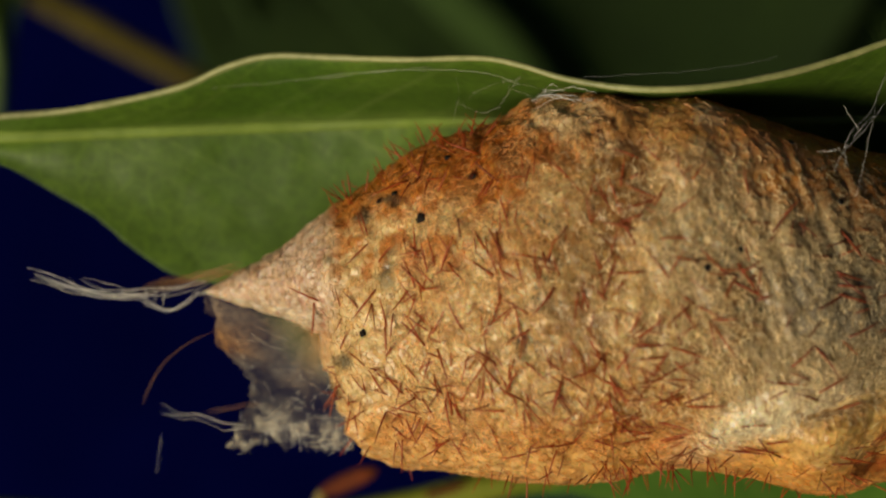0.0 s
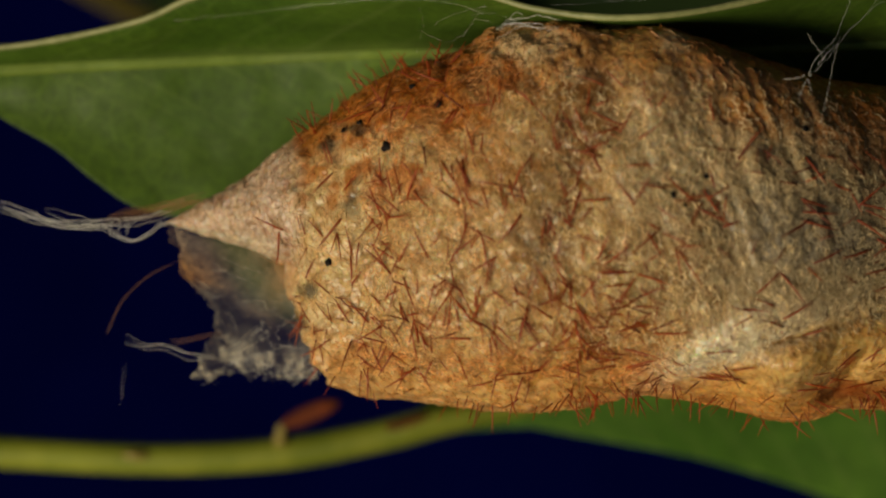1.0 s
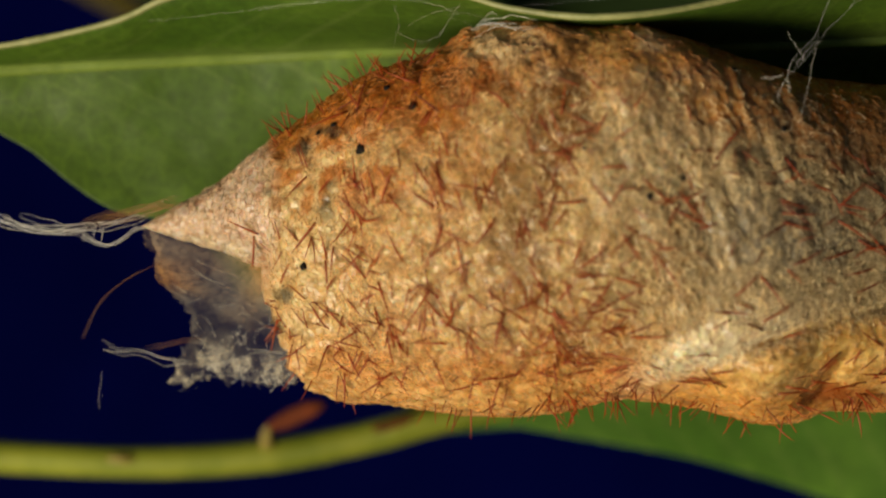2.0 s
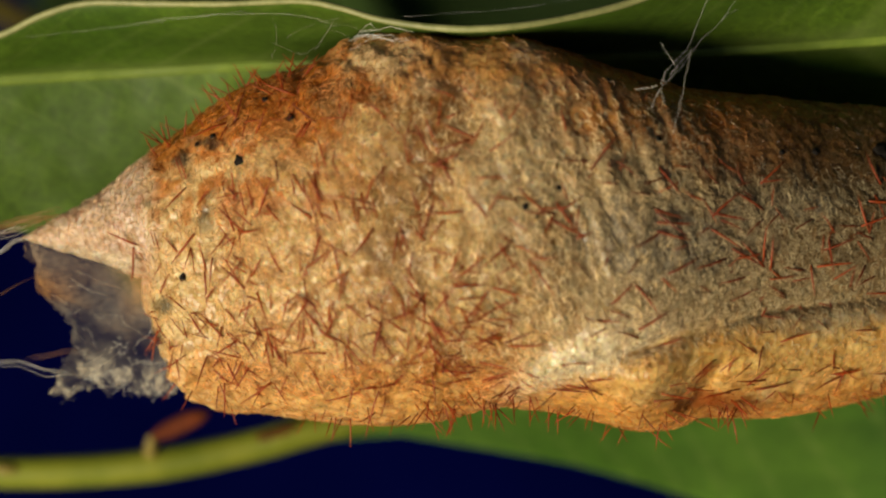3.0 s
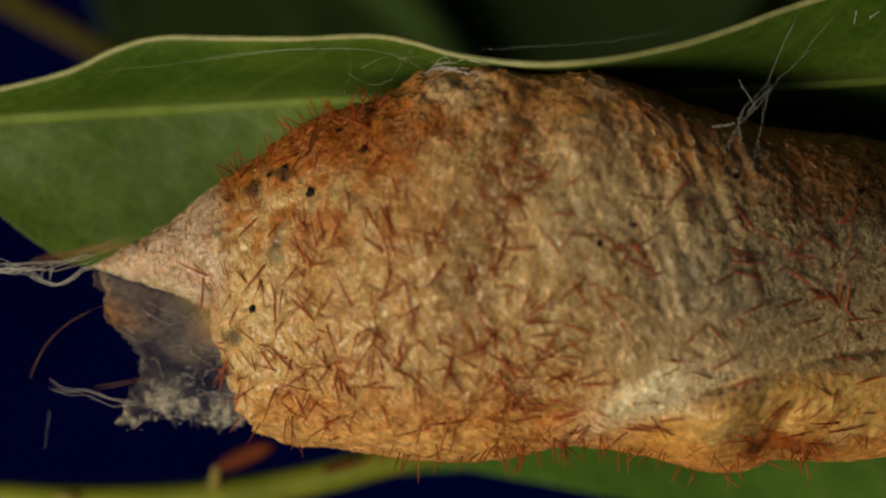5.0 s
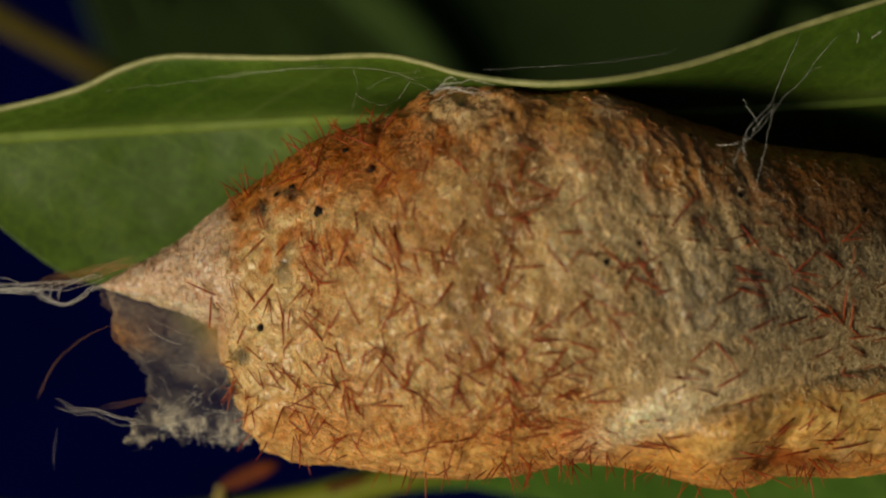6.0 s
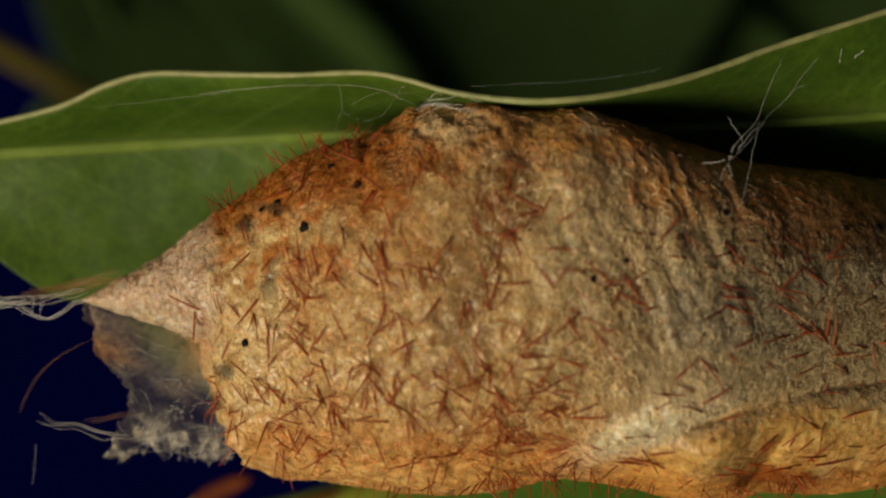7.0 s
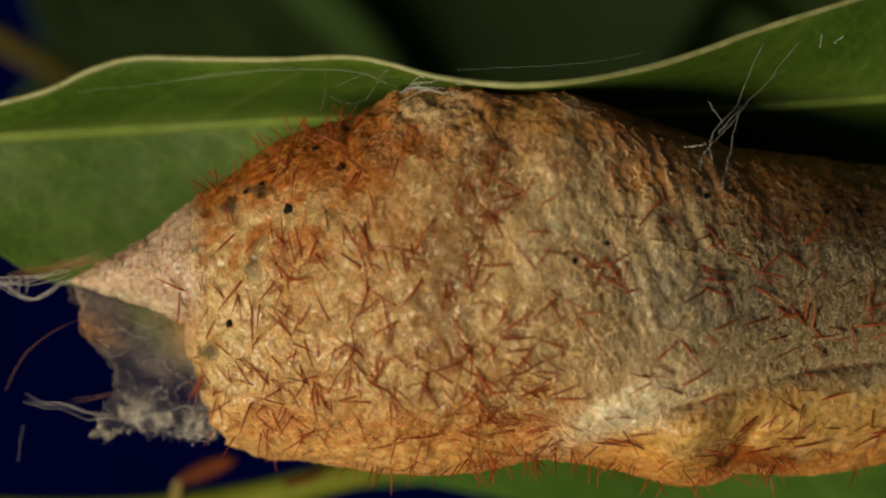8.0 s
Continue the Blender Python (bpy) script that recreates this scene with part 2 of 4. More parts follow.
HEAD = plain_material("head_capsule", (0.022, 0.018, 0.015), (0.06, 0.05, 0.042), 1800, 0.9, 0.3, 0.0001, 0.05)
SKIN = plain_material("caterpillar_skin", (0.05, 0.035, 0.022), (0.12, 0.085, 0.05), 1200, 0.7)
CLOTH = plain_material("navy_cloth", (0.0004, 0.0010, 0.024), (0.0007, 0.0014, 0.033), 60, 1.0, 0.05, 0.0001, 0.0)

# ---- the backdrop ----
def backdrop():
    v, f = [], []
    n = 24
    for i in range(n + 1):
        for k in range(n + 1):
            x, z = -1500 + 3000 * i / n, -1200 + 2400 * k / n
            v.append((x, 520 + 12 * math.sin(x / 170) * math.sin(z / 310 + 1), z))
    for i in range(n):
        for k in range(n):
            f.append([i * (n + 1) + k, (i + 1) * (n + 1) + k, (i + 1) * (n + 1) + k + 1, i * (n + 1) + k + 1])
    ob = new("backdrop", mesh_of("backdrop", v, f, CLOTH))
    sol = ob.modifiers.new("thickness", "SOLIDIFY")
    sol.thickness = 0.004
    return tagged(ob, "plain dark navy blue cloth behind the plant", "backdrop", kind="structure")


backdrop()


# ---- leaves ----
def blade(rows_n, cols_n, surface, thick, material, vein_of, name):
    """A leaf blade with two faces: surface(s, t) gives a point in mm for s, t from 0 to 1."""
    s, t = np.meshgrid(np.linspace(0, 1, rows_n), np.linspace(0, 1, cols_n), indexing="ij")
    p = surface(s.ravel(), t.ravel()).reshape(rows_n, cols_n, 3)
    du, dv = np.gradient(p, axis=0), np.gradient(p, axis=1)
    nn = np.cross(du, dv)
    nn /= np.linalg.norm(nn, axis=2)[:, :, None] + 1e-9
    n = rows_n * cols_n
    v = np.concatenate([p.reshape(-1, 3), (p + nn * thick).reshape(-1, 3)])
    f = []
    for i in range(rows_n - 1):
        for k in range(cols_n - 1):
            a, b, c, d = i * cols_n + k, i * cols_n + k + 1, (i + 1) * cols_n + k + 1, (i + 1) * cols_n + k
            f.append([a, b, c, d])
            f.append([n + d, n + c, n + b, n + a])
    edge = [k for k in range(cols_n)] + [i * cols_n + cols_n - 1 for i in range(1, rows_n)]
    edge += [(rows_n - 1) * cols_n + k for k in range(cols_n - 2, -1, -1)] + [i * cols_n for i in range(rows_n - 2, 0, -1)]
    for a, b in zip(edge, edge[1:] + edge[:1]):
        f.append([b, a, n + a, n + b])
    me = mesh_of(name, v, f, material)
    at = me.attributes.new("vein", "FLOAT_COLOR", "POINT")
    w = np.clip(vein_of(s.ravel(), t.ravel()), 0, 1)
    col = np.ones((2 * n, 4))
    col[:, :3] = np.concatenate([w, w])[:, None]
    at.data.foreach_set("color", col.ravel())
    return me


RIM_LINE = [(-31.32, 6.27), (-27.12, 6.57), (-23.52, 6.99), (-20.52, 7.23), (-17.52, 7.71), (-13.92, 8.55), (-11.52, 9.60), (-9.12, 10.20), (-5.52, 10.11), (-1.92, 10.02),
            (1.98, 10.08), (4.08, 9.72), (6.48, 9.00), (9.48, 8.52), (11.88, 8.43), (14.88, 8.67), (18.48, 9.33), (21.48, 10.20), (23.52, 10.92), (27.48, 12.09),
            (33.48, 13.77), (40.98, 15.33), (51.48, 15.03), (60.48, 9.63)]
RIM_Y = [(-32, 8.0), (-22, 7.5), (-9, 4.0), (-2, 1.0), (3, -2.0), (8, -4.0), (13, -5.0), (20, -4.0), (30, -2.5), (42, 0.0), (60, 5.0)]
RIB_LINE = [(-31.32, 5.97), (-23.52, 6.03), (-14.52, 6.39), (-5.52, 6.69), (0.18, 6.87), (18.48, 6.95), (24.93, 7.10), (33.27, 7.44), (45.48, 7.9), (60.48, 8.4)]
RIB_Y = [(-32, 8.5), (-22, 8.5), (-9, 9.5), (3, 9.0), (13, 6.0), (23, 4.4), (40, 5.0), (60, 8.0)]
LOW_LINE = [(-31.32, 5.67), (-27.12, 5.37), (-23.52, 4.53), (-20.52, 2.94), (-18.57, 1.80), (-16.32, -0.06), (-14.22, -1.38), (-11.52, -1.95), (-6.72, -3.12), (3.48, -5.37),
            (15.48, -6.57), (30.48, -5.97), (45.48, -2.97), (60.48, 7.53)]
LOW_Y = [(-32, 9.5), (-22, 9.3), (-10, 10.2), (0, 11.0), (14, 10.0), (20, 12.0), (27, 13.5), (40, 14.0), (60, 14.0)]


def main_leaf():
    leaf = tagged(new("leaf"), "long green leaf with a curled pale margin, holding the cocoon", "leaf")
    rim, rib, low = (smooth_curve(line, 600) for line in (RIM_LINE, RIB_LINE, LOW_LINE))
    x0, x1 = -31.3, 60.4

    def surface(s, t):
        x = x0 + (x1 - x0) * s
        zr, zm, zl = (np.interp(x, c[:, 0], c[:, 1]) for c in (rim, rib, low))
        yr, ym, yl = (soft_at(x, tab) for tab in (RIM_Y, RIB_Y, LOW_Y))
        u = np.clip(t / 0.4, 0, 1)
        w = np.clip((t - 0.4) / 0.6, 0, 1)
        z = np.where(t < 0.4, zr + (zm - zr) * u, zm + (zl - zm) * w)
        y = np.where(t < 0.4, yr + (ym - yr) * u ** 1.35, ym + (yl - ym) * w ** (1.5 - 0.95 * ramp(15, 22, x)) + 0.5 * np.sin(w * math.pi))
        p0 = np.stack([x, np.zeros_like(x), z], 1)
        y = y + 0.25 * grain(p0, 5.0, 3) * np.minimum(1, 6 * t) + 0.05 * grain(p0, 1.2, 4)
        k = 1 + y / EYE
        return np.stack([x * k, y, z * k], 1)

    def vein(s, t):
        x = x0 + (x1 - x0) * s
        w = np.where(t < 0.4, (0.4 - t) * 9.0, (t - 0.4) * 16.0)
        slant = np.where(t < 0.4, x - w * 1.9, x - w * 1.7)
        ph = np.abs((slant / 3.3 + 0.35 * np.sin(slant * 0.7)) % 1.0 - 0.5)
        side = np.clip(1 - ph / 0.07, 0, 1) * 0.24 * np.clip(1.15 - w / 7, 0, 1)
        return side + 0.35 * np.clip(1 - np.abs(w) / 0.7, 0, 1)

    part("blade", blade(520, 90, surface, 0.16, LEAF, vein, "blade"), leaf)
    n = 260
    s = np.linspace(0.002, 0.998, n)
    edge = surface(s, np.zeros(n)) + np.array((0, 0, 0.05))
    wob = 0.03 * grain(edge, 1.5, 9)
    v, f = tube(edge, 0.185 + wob, 8)
    part("margin", mesh_of("margin", v, f, RIM), leaf, "pale thickened leaf margin")
    mid = surface(s, np.full(n, 0.4))
    mid[:, 1] -= 0.05
    thick = np.interp(s, [0, 0.3, 1], [0.5, 0.4, 0.3])
    v, f = tube(mid, thick, 12)
    flat = np.repeat(mid, 12, axis=0)
    v[:, 1] = flat[:, 1] + 0.4 * (v[:, 1] - flat[:, 1])
    part("midrib", mesh_of("midrib", v, f, RIB), leaf, "pale green raised midrib")
    return leaf


def simple_leaf(label, line, upper, lower, depth, tilt, material, rib_material, rib_r, rib_drop=0.4, thick=0.3):
    """A smooth leaf: midrib line on the plan, half widths above and below it, depth and how far its halves lean back."""
    leaf = tagged(new("leaf"), label, "leaf")
    c = smooth_curve(line, 200)

    def surface(s, t):
        i = s * 199
        x, z = np.interp(i, np.arange(200), c[:, 0]), np.interp(i, np.arange(200), c[:, 1])
        g = np.gradient(c, axis=0)
        gx, gz = np.interp(i, np.arange(200), g[:, 0]), np.interp(i, np.arange(200), g[:, 1])
        ln = np.hypot(gx, gz)
        nx, nz = -gz / ln, gx / ln
        hw = np.where(t < 0.5, np.interp(s, np.linspace(0, 1, len(upper)), upper), np.interp(s, np.linspace(0, 1, len(lower)), lower))
        off = (0.5 - t) * 2 * hw
        y = depth[0] + (depth[1] - depth[0]) * s + tilt[0] * off + tilt[1] * np.abs(off)
        p0 = np.stack([x, off, z], 1)
        y = y + 0.6 * grain(p0, 9.0, 5)
        k = 1 + y / EYE
        return np.stack([(x + nx * off) * k, y, (z + nz * off) * k], 1)

    def vein(s, t):
        off = np.abs(t - 0.5) * 2
        ph = np.abs((s * 16 - off * 1.6) % 1 - 0.5)
        return np.clip(1 - ph / 0.06, 0, 1) * 0.25

    part("blade", blade(120, 40, surface, thick, material, vein, "blade"), leaf)
    s = np.linspace(0, 1, 90)
    mid = surface(s, np.full(90, 0.5))
    mid[:, 1] -= rib_drop * rib_r
    v, f = tube(mid, rib_r * np.interp(s, [0, 1], [1.0, 0.75]), 10)
    part("midrib", mesh_of("midrib", v, f, rib_material), leaf)
    return leaf


main = main_leaf()

# the leaf below, its yellow-green stalk and the bud on it
low = simple_leaf("bright green leaf with a yellow-green stalk, hanging below the cocoon",
                  [(0.4, -13.0), (6.48, -11.6), (15.48, -10.1), (27.48, -9.3), (48.48, -10.77)], [0.5, 4, 6, 7, 6], [0.5, 1.5, 4.8, 9.2, 9],
                  (30, 33), (0.1, 0.25), LOW_LEAF, STALK, 0.5)
stalk_line = smooth_curve([(-44.52, -12.87), (-32.52, -13.35), (-23.52, -13.89), (-13.62, -14.43), (-6.72, -14.19), (-1.92, -13.41), (1.68, -12.55), (5.28, -11.85), (9.5, -11.0), (14.5, -10.1)], 150)
pts = np.array([place(x, z - 0.25, 30.0 - 0.004 * i) for i, (x, z) in enumerate(stalk_line)])
v, f = tube(pts, np.interp(np.linspace(0, 1, 150), [0, 0.62, 0.8, 1], [1.08, 1.05, 0.75, 0.3]) + 0.04 * grain(pts, 3.0, 2), 14)
part("stalk", mesh_of("stalk", v, f, STALK), low, "yellow-green leaf stalk")
ring = stalk_line[47:51]
v, f = tube([place(x, z - 0.1, 28.9) for x, z in ring], [0.1, 0.3, 0.32, 0.12], 10)
part("node", mesh_of("node", v, f, NODE), low, "small brown mark on the stalk")
b0, b1 = place(-6.54, -13.52, 29.0), place(-6.48, -12.9, 28.0)
v, f = tube([b0 - (0, 0, 0.6), b0, (b0 + b1) / 2, b1], [0.5, 0.42, 0.38, 0.2], 12)
part("bud_base", mesh_of("bud_base", v, f, NODE), low)
bl = smooth_curve([(-6.36, -12.9, 28.0), (-5.52, -12.55, 27.5), (-4.32, -12.03, 26.5), (-3.42, -11.73, 26.0)], 14)
v, f = tube([place(a, b, c) for a, b, c in bl], np.array([0.3, 0.42, 0.55, 0.6, 0.64, 0.68, 0.7, 0.7, 0.66, 0.62, 0.56, 0.46, 0.32, 0.1]) * 0.85, 12)
part("bud", mesh_of("bud", v, f, BUD), low, "rusty red leaf bud")
bl = smooth_curve([(-1.47, -13.36, 29.1), (0.03, -12.94, 29.0), (1.53, -12.46, 28.9)], 10)
v, f = tube([place(a, b, c) for a, b, c in bl], [0.1, 0.3, 0.4, 0.42, 0.42, 0.4, 0.38, 0.32, 0.25, 0.1], 10)
part("scar", mesh_of("scar", v, f, BUD), low, "rusty red scar on the stalk")

# leaves far behind; the dark ones carry their shade in the colour
simple_leaf("large leaf behind the plant, shade put into its dark green", [(-6.72, 25.83), (-1.92, 16.23), (3.48, 10.53), (6.78, 5.43), (9.48, 0.63)],
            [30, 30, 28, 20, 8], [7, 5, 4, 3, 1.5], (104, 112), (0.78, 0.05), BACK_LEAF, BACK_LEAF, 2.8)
# added to fill the black gap left of the large leaf
simple_leaf("dark leaf added in the black gap behind the plant, edge-on to the light", [(-16.5, 26.0), (-12.5, 17.0), (-9.5, 10.5), (-6.0, 3.0)],
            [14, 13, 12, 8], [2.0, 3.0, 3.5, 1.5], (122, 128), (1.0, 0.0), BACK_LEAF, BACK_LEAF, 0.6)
simple_leaf("yellow-green leaf out of focus behind the plant", [(-29.0, 21.0), (-25.2, 15.5), (-23.9, 11.0), (-23.8, 7.0)],
            [3.0, 2.4, 1.0, 0.4], [6, 5, 3, 2], (86, 92), (0.45, 0.1), LEAF, LEAF, 0.9)
simple_leaf("dark leaf behind the plant, deep shade put into its colour", [(6.48, 28.23), (15.48, 19.23), (24.48, 11.43), (33.48, 4.23)],
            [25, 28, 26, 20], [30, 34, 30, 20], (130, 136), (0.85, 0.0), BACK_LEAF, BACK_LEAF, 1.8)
st = smooth_curve([(-29.32, 17.13), (-21.52, 13.38), (-17.32, 11.13), (-13.42, 9.03), (-7.72, 5.73), (0.68, 0.93)], 60)
v, f = tube([place(x, z, 92.0) for x, z in st], 1.1, 12)
stem = tagged(new("plant_stem"), "brownish yellow plant stem out of focus behind the leaf", "stem")
part("stalk", mesh_of("stalk", v, f, BROWN_STALK), stem)
v, f = tube([place(x, z, 92.0) for x, z in st[18:24]], [1.0, 1.15, 1.22, 1.2, 1.1, 1.0], 12)
part("node", mesh_of("node", v, f, BROWN_STALK), stem)

# ---- the cocoon ----
TOP = [(-12.78, -2.25), (-10.62, -1.11), (-7.92, 0.48), (-5.52, 2.52), (-1.92, 5.07), (1.98, 6.45), (4.38, 7.83), (6.48, 8.22), (12.48, 8.07), (15.48, 7.44),
       (18.48, 6.39), (21.48, 5.49), (23.52, 4.98), (31.98, 4.05), (39.48, 2.73), (45.48, -1.17), (46.98, -3.57)]
BOTTOM = [(-12.78, -2.31), (-9.42, -3.33), (-6.12, -4.47), (-5.76, -5.97), (-5.34, -7.77), (-4.92, -9.57), (-4.02, -10.95), (-1.92, -11.55), (1.68, -12.30), (5.28, -12.66),
          (8.28, -12.36), (10.13, -12.01), (12.55, -11.56), (14.66, -11.84), (17.08, -12.37), (19.68, -13.09), (21.62, -12.99), (23.17, -12.45), (25.26, -12.44),
          (27.09, -12.37), (29.22, -12.17), (31.90, -11.65), (39.48, -10.17), (45.48, -6.27), (46.98, -3.69)]
AXIS_Y = [(-13, 3.4), (-8, 3.2), (-4, 3.0), (5, 0.6), (16, -1.0), (25, 0.2), (40, 3.8), (48, 5.5)]
FRONT = [(-12.8, 0.15), (-10, 1.8), (-7, 4.0), (-4, 5.8), (2, 7.6), (9, 8.1), (17, 7.7), (22, 7.1), (27, 5.7), (38, 4.6), (45, 3.5), (47, 0.3)]
CREASE = [(11.88, -10.22), (15.60, -9.39), (17.87, -9.22), (19.71, -8.82), (21.51, -8.18), (23.31, -7.70), (25.44, -7.10), (27.42, -6.72), (29.07, -6.52), (30.53, -6.35), (34.98, -5.95), (42.48, -5.30)]
STAINS = [(-2.82, 2.67, 1.0, 0.45), (-3.00, -0.99, 0.7, 1.0), (-4.32, 1.77, 0.5, 0.45), (-6.03, -0.57, 0.45, 0.4), (-6.72, -6.63, 0.8, 0.8),
          (-4.92, -5.97, 0.6, 0.5), (-5.52, -7.47, 0.5, 0.6)]
PATCHES = [
    # x, z, half widths, silk colour with some painted shade, weight
    (1.5, 3.2, 2.6, 1.7, (0.7, 0.29, 0.045), 0.6),
    (4.6, 0.8, 1.6, 1.8, (0.7, 0.34, 0.07), 0.4),
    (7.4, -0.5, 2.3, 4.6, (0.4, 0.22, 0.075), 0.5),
    # rust and cream of the top, lightened because little sun reaches it
    (12.5, 6.6, 4.2, 1.3, (0.74, 0.42, 0.12), 0.65),
    (6.4, 6.9, 2.3, 0.9, (0.88, 0.7, 0.42), 0.7),
    # the pocket's red-brown silk, deepened with its shade painted in
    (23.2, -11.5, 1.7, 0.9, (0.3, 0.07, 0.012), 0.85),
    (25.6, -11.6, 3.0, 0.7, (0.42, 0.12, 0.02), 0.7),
    (3.48, 4.23, 2.2, 1.6, (0.62, 0.24, 0.03), 0.4),
    (6.78, -5.97, 1.6, 1.2, (0.56, 0.24, 0.04), 0.35),
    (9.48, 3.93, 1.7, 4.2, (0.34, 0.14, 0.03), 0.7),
    (18.18, 3.33, 3.0, 1.5, (0.6, 0.25, 0.03), 0.75),
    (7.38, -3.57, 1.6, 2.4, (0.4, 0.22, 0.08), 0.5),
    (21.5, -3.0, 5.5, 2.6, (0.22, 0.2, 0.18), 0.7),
    (13.98, 0.63, 3.2, 4.2, (0.74, 0.63, 0.42), 0.65),
    (5.28, 6.63, 1.8, 0.8, (0.66, 0.5, 0.28), 0.5),
    (28.08, -1.17, 3.0, 1.0, (0.24, 0.22, 0.19), 0.5),
]
# x, z, radius; the widest, at x 33, stands in for a hole
SPECKS = [(-1.08, 1.59, 0.27), (-4.17, -4.47, 0.27), (1.77, 3.63, 0.24), (0.33, 4.65, 0.2), (14.04, -1.11, 0.2), (15.72, -0.15, 0.17),
          (14.61, -1.68, 0.11), (21.09, 2.49, 0.18), (18.48, 5.64, 0.15), (27.56, 1.67, 0.2), (29.40, 1.68, 0.24), (33.02, 1.62, 0.55),
          (-2.52, 2.88, 0.2), (-3.36, 2.49, 0.17), (10.77, 1.47, 0.1)]
NF, NB = 250, 50


def pale_fold(x, z):
    """How much of the white silk of the lower fold lies at x, z."""
    return np.exp(-(((x - 16.8) / 3.4) ** 2 + ((z + 8.7 - 0.40 * (x - 17.2)) / 1.0) ** 2))


def cocoon_grid():
    xs = np.concatenate([np.linspace(-12.75, -6.5, 80), np.linspace(-6.45, -3.8, 60), np.linspace(-3.7, 33, 340), np.linspace(33.3, 46.8, 50)])
    bb = np.array(BOTTOM)
    top = np.interp(xs, *smooth_curve(TOP, 500).T)
    bot = np.interp(xs, bb[:, 0], bb[:, 1])
    ker = np.hanning(9) / np.hanning(9).sum()
    bot[4:-4] = np.convolve(bot, ker, "valid")
    ax, fr = soft_at(xs, AXIS_Y), soft_at(xs, FRONT)
    th = np.concatenate([np.linspace(0, math.pi, NF, endpoint=False), np.linspace(math.pi, 2 * math.pi, NB, endpoint=False)])
    X, TH = np.meshgrid(xs, th, indexing="ij")
    h, mid = ((top - bot) / 2)[:, None], ((top + bot) / 2)[:, None]
    c, s = np.cos(TH), np.sin(TH)
    Z = mid + h * c
    depth = np.where(s > 0, fr[:, None] * np.abs(s) ** (0.85 - (0.36 * ramp(3, 12, X) * ramp(25, 15, X) - 0.9 * ramp(23, 35, X)) * (c > 0)), -0.45 * fr[:, None] * np.abs(s))
    # the lower roll bulges forward below the crease, and the crease is drawn in
    cz = np.interp(X, *np.array(CREASE).T)
    on = ramp(15.5, 20.5, X) * (s > 0)
    below = cz - Z
    depth = depth + on * (0.6 * ramp(-0.05, 1.6, below) * ramp(6.0, 1.5, below) - (0.18 + 0.60 * np.exp(-((X - 20.6) / 1.3) ** 2) + 0.22 * np.exp(-((X - 28.0) / 2.0) ** 2)) * np.exp(-(below / 0.28) ** 2) - 0.2 * np.exp(-((below + 0.8) / 0.9) ** 2))
    # a pocket in the lower roll with a fold slanting up from it, and the full lobe beside it
    fold = (X - 22.65) - 0.80 * (Z + 11.6)
    depth = depth + (s > 0) * (-0.95 * np.exp(-((X - 22.8 - 0.3 * (Z + 11.2)) / 1.2) ** 2 - ((Z + 11.6) / 1.0) ** 2) - 0.50 * np.exp(-(fold / 0.55) ** 2) * ramp(-12.4, -11.4, Z) * ramp(-8.9, -9.9, Z)
                               + 0.70 * np.exp(-((X - 20.9 - 0.6 * (Z + 10)) / 1.3) ** 2 - ((Z + 10.3) / 1.3) ** 2) + 0.3 * np.exp(-((X - 27.0) / 2.0) ** 2 - ((Z + 9.6) / 1.4) ** 2))
    # a pale fold running up from the lower flank to the crease
    depth = depth + (s > 0) * 0.55 * np.exp(-((Z + 8.7 - 0.42 * (X - 17.2)) / 0.8) ** 2) * np.exp(-((X - 16.6) / 3.4) ** 2)
    # a shallow valley down the hump, with a ridge beside it
    gx0, gz0 = (10.23, 3.33)
    vx = X - gx0 - 0.26 * (Z - gz0)
    depth = depth + (s > 0) * ramp(-6.5, -1.5, Z) * ramp(0.98, 0.7, c) * (-0.25 * np.exp(-(vx / 1.2) ** 2) + 0.12 * np.exp(-((vx - 3.0) / 2.0) ** 2))
    Y = ax[:, None] - depth
    k = 1 + Y / EYE
    P = np.stack([X * k, Y, Z * k], 2)

    def normals(p):
        du = np.gradient(p, axis=0)
        dv = (np.roll(p, -1, 1) - np.roll(p, 1, 1)) / 2
        n = np.cross(dv, du)
        return n / (np.linalg.norm(n, axis=2)[:, :, None] + 1e-9)

    N = normals(P)
    if N[300, NF // 2, 1] > 0:
        N = -N
    flat = P.reshape(-1, 3)
    # lumps, slanting pleats and small creases
    warp = flat + 0.8 * np.stack([grain(flat, 2.2, 21), grain(flat, 2.2, 22), grain(flat, 2.2, 23)], 1)
    slant = np.stack([warp[:, 0] + 0.42 * warp[:, 2], warp[:, 1] * 0.4, 0.22 * warp[:, 2]], 1)
    pleat = grain(slant, 1.1, 31) + 0.6 * grain(slant, 0.5, 32)
    where = ramp(-3, 3, flat[:, 0]) * ramp(26, 18, flat[:, 0]) * ramp(-7, -1.5, flat[:, 2]) * (1 - 0.65 * ramp(3.5, 6.0, flat[:, 2]) * ramp(8, 11, flat[:, 0]))
    calm = 1 - 0.25 * ramp(8, 16, flat[:, 0])
    calm = calm * (1 - 0.5 * ramp(16, 19, flat[:, 0]) * ramp(-5.5, -7.5, flat[:, 2]))
    calm = calm * (1 - 0.75 * pale_fold(flat[:, 0], flat[:, 2]))
    calm = calm * (1 - 0.55 * ramp(16, 22, flat[:, 0]))
    calm = calm * (1 - 0.6 * ramp(2.5, 5.0, flat[:, 2]) * ramp(9, 12, flat[:, 0]))
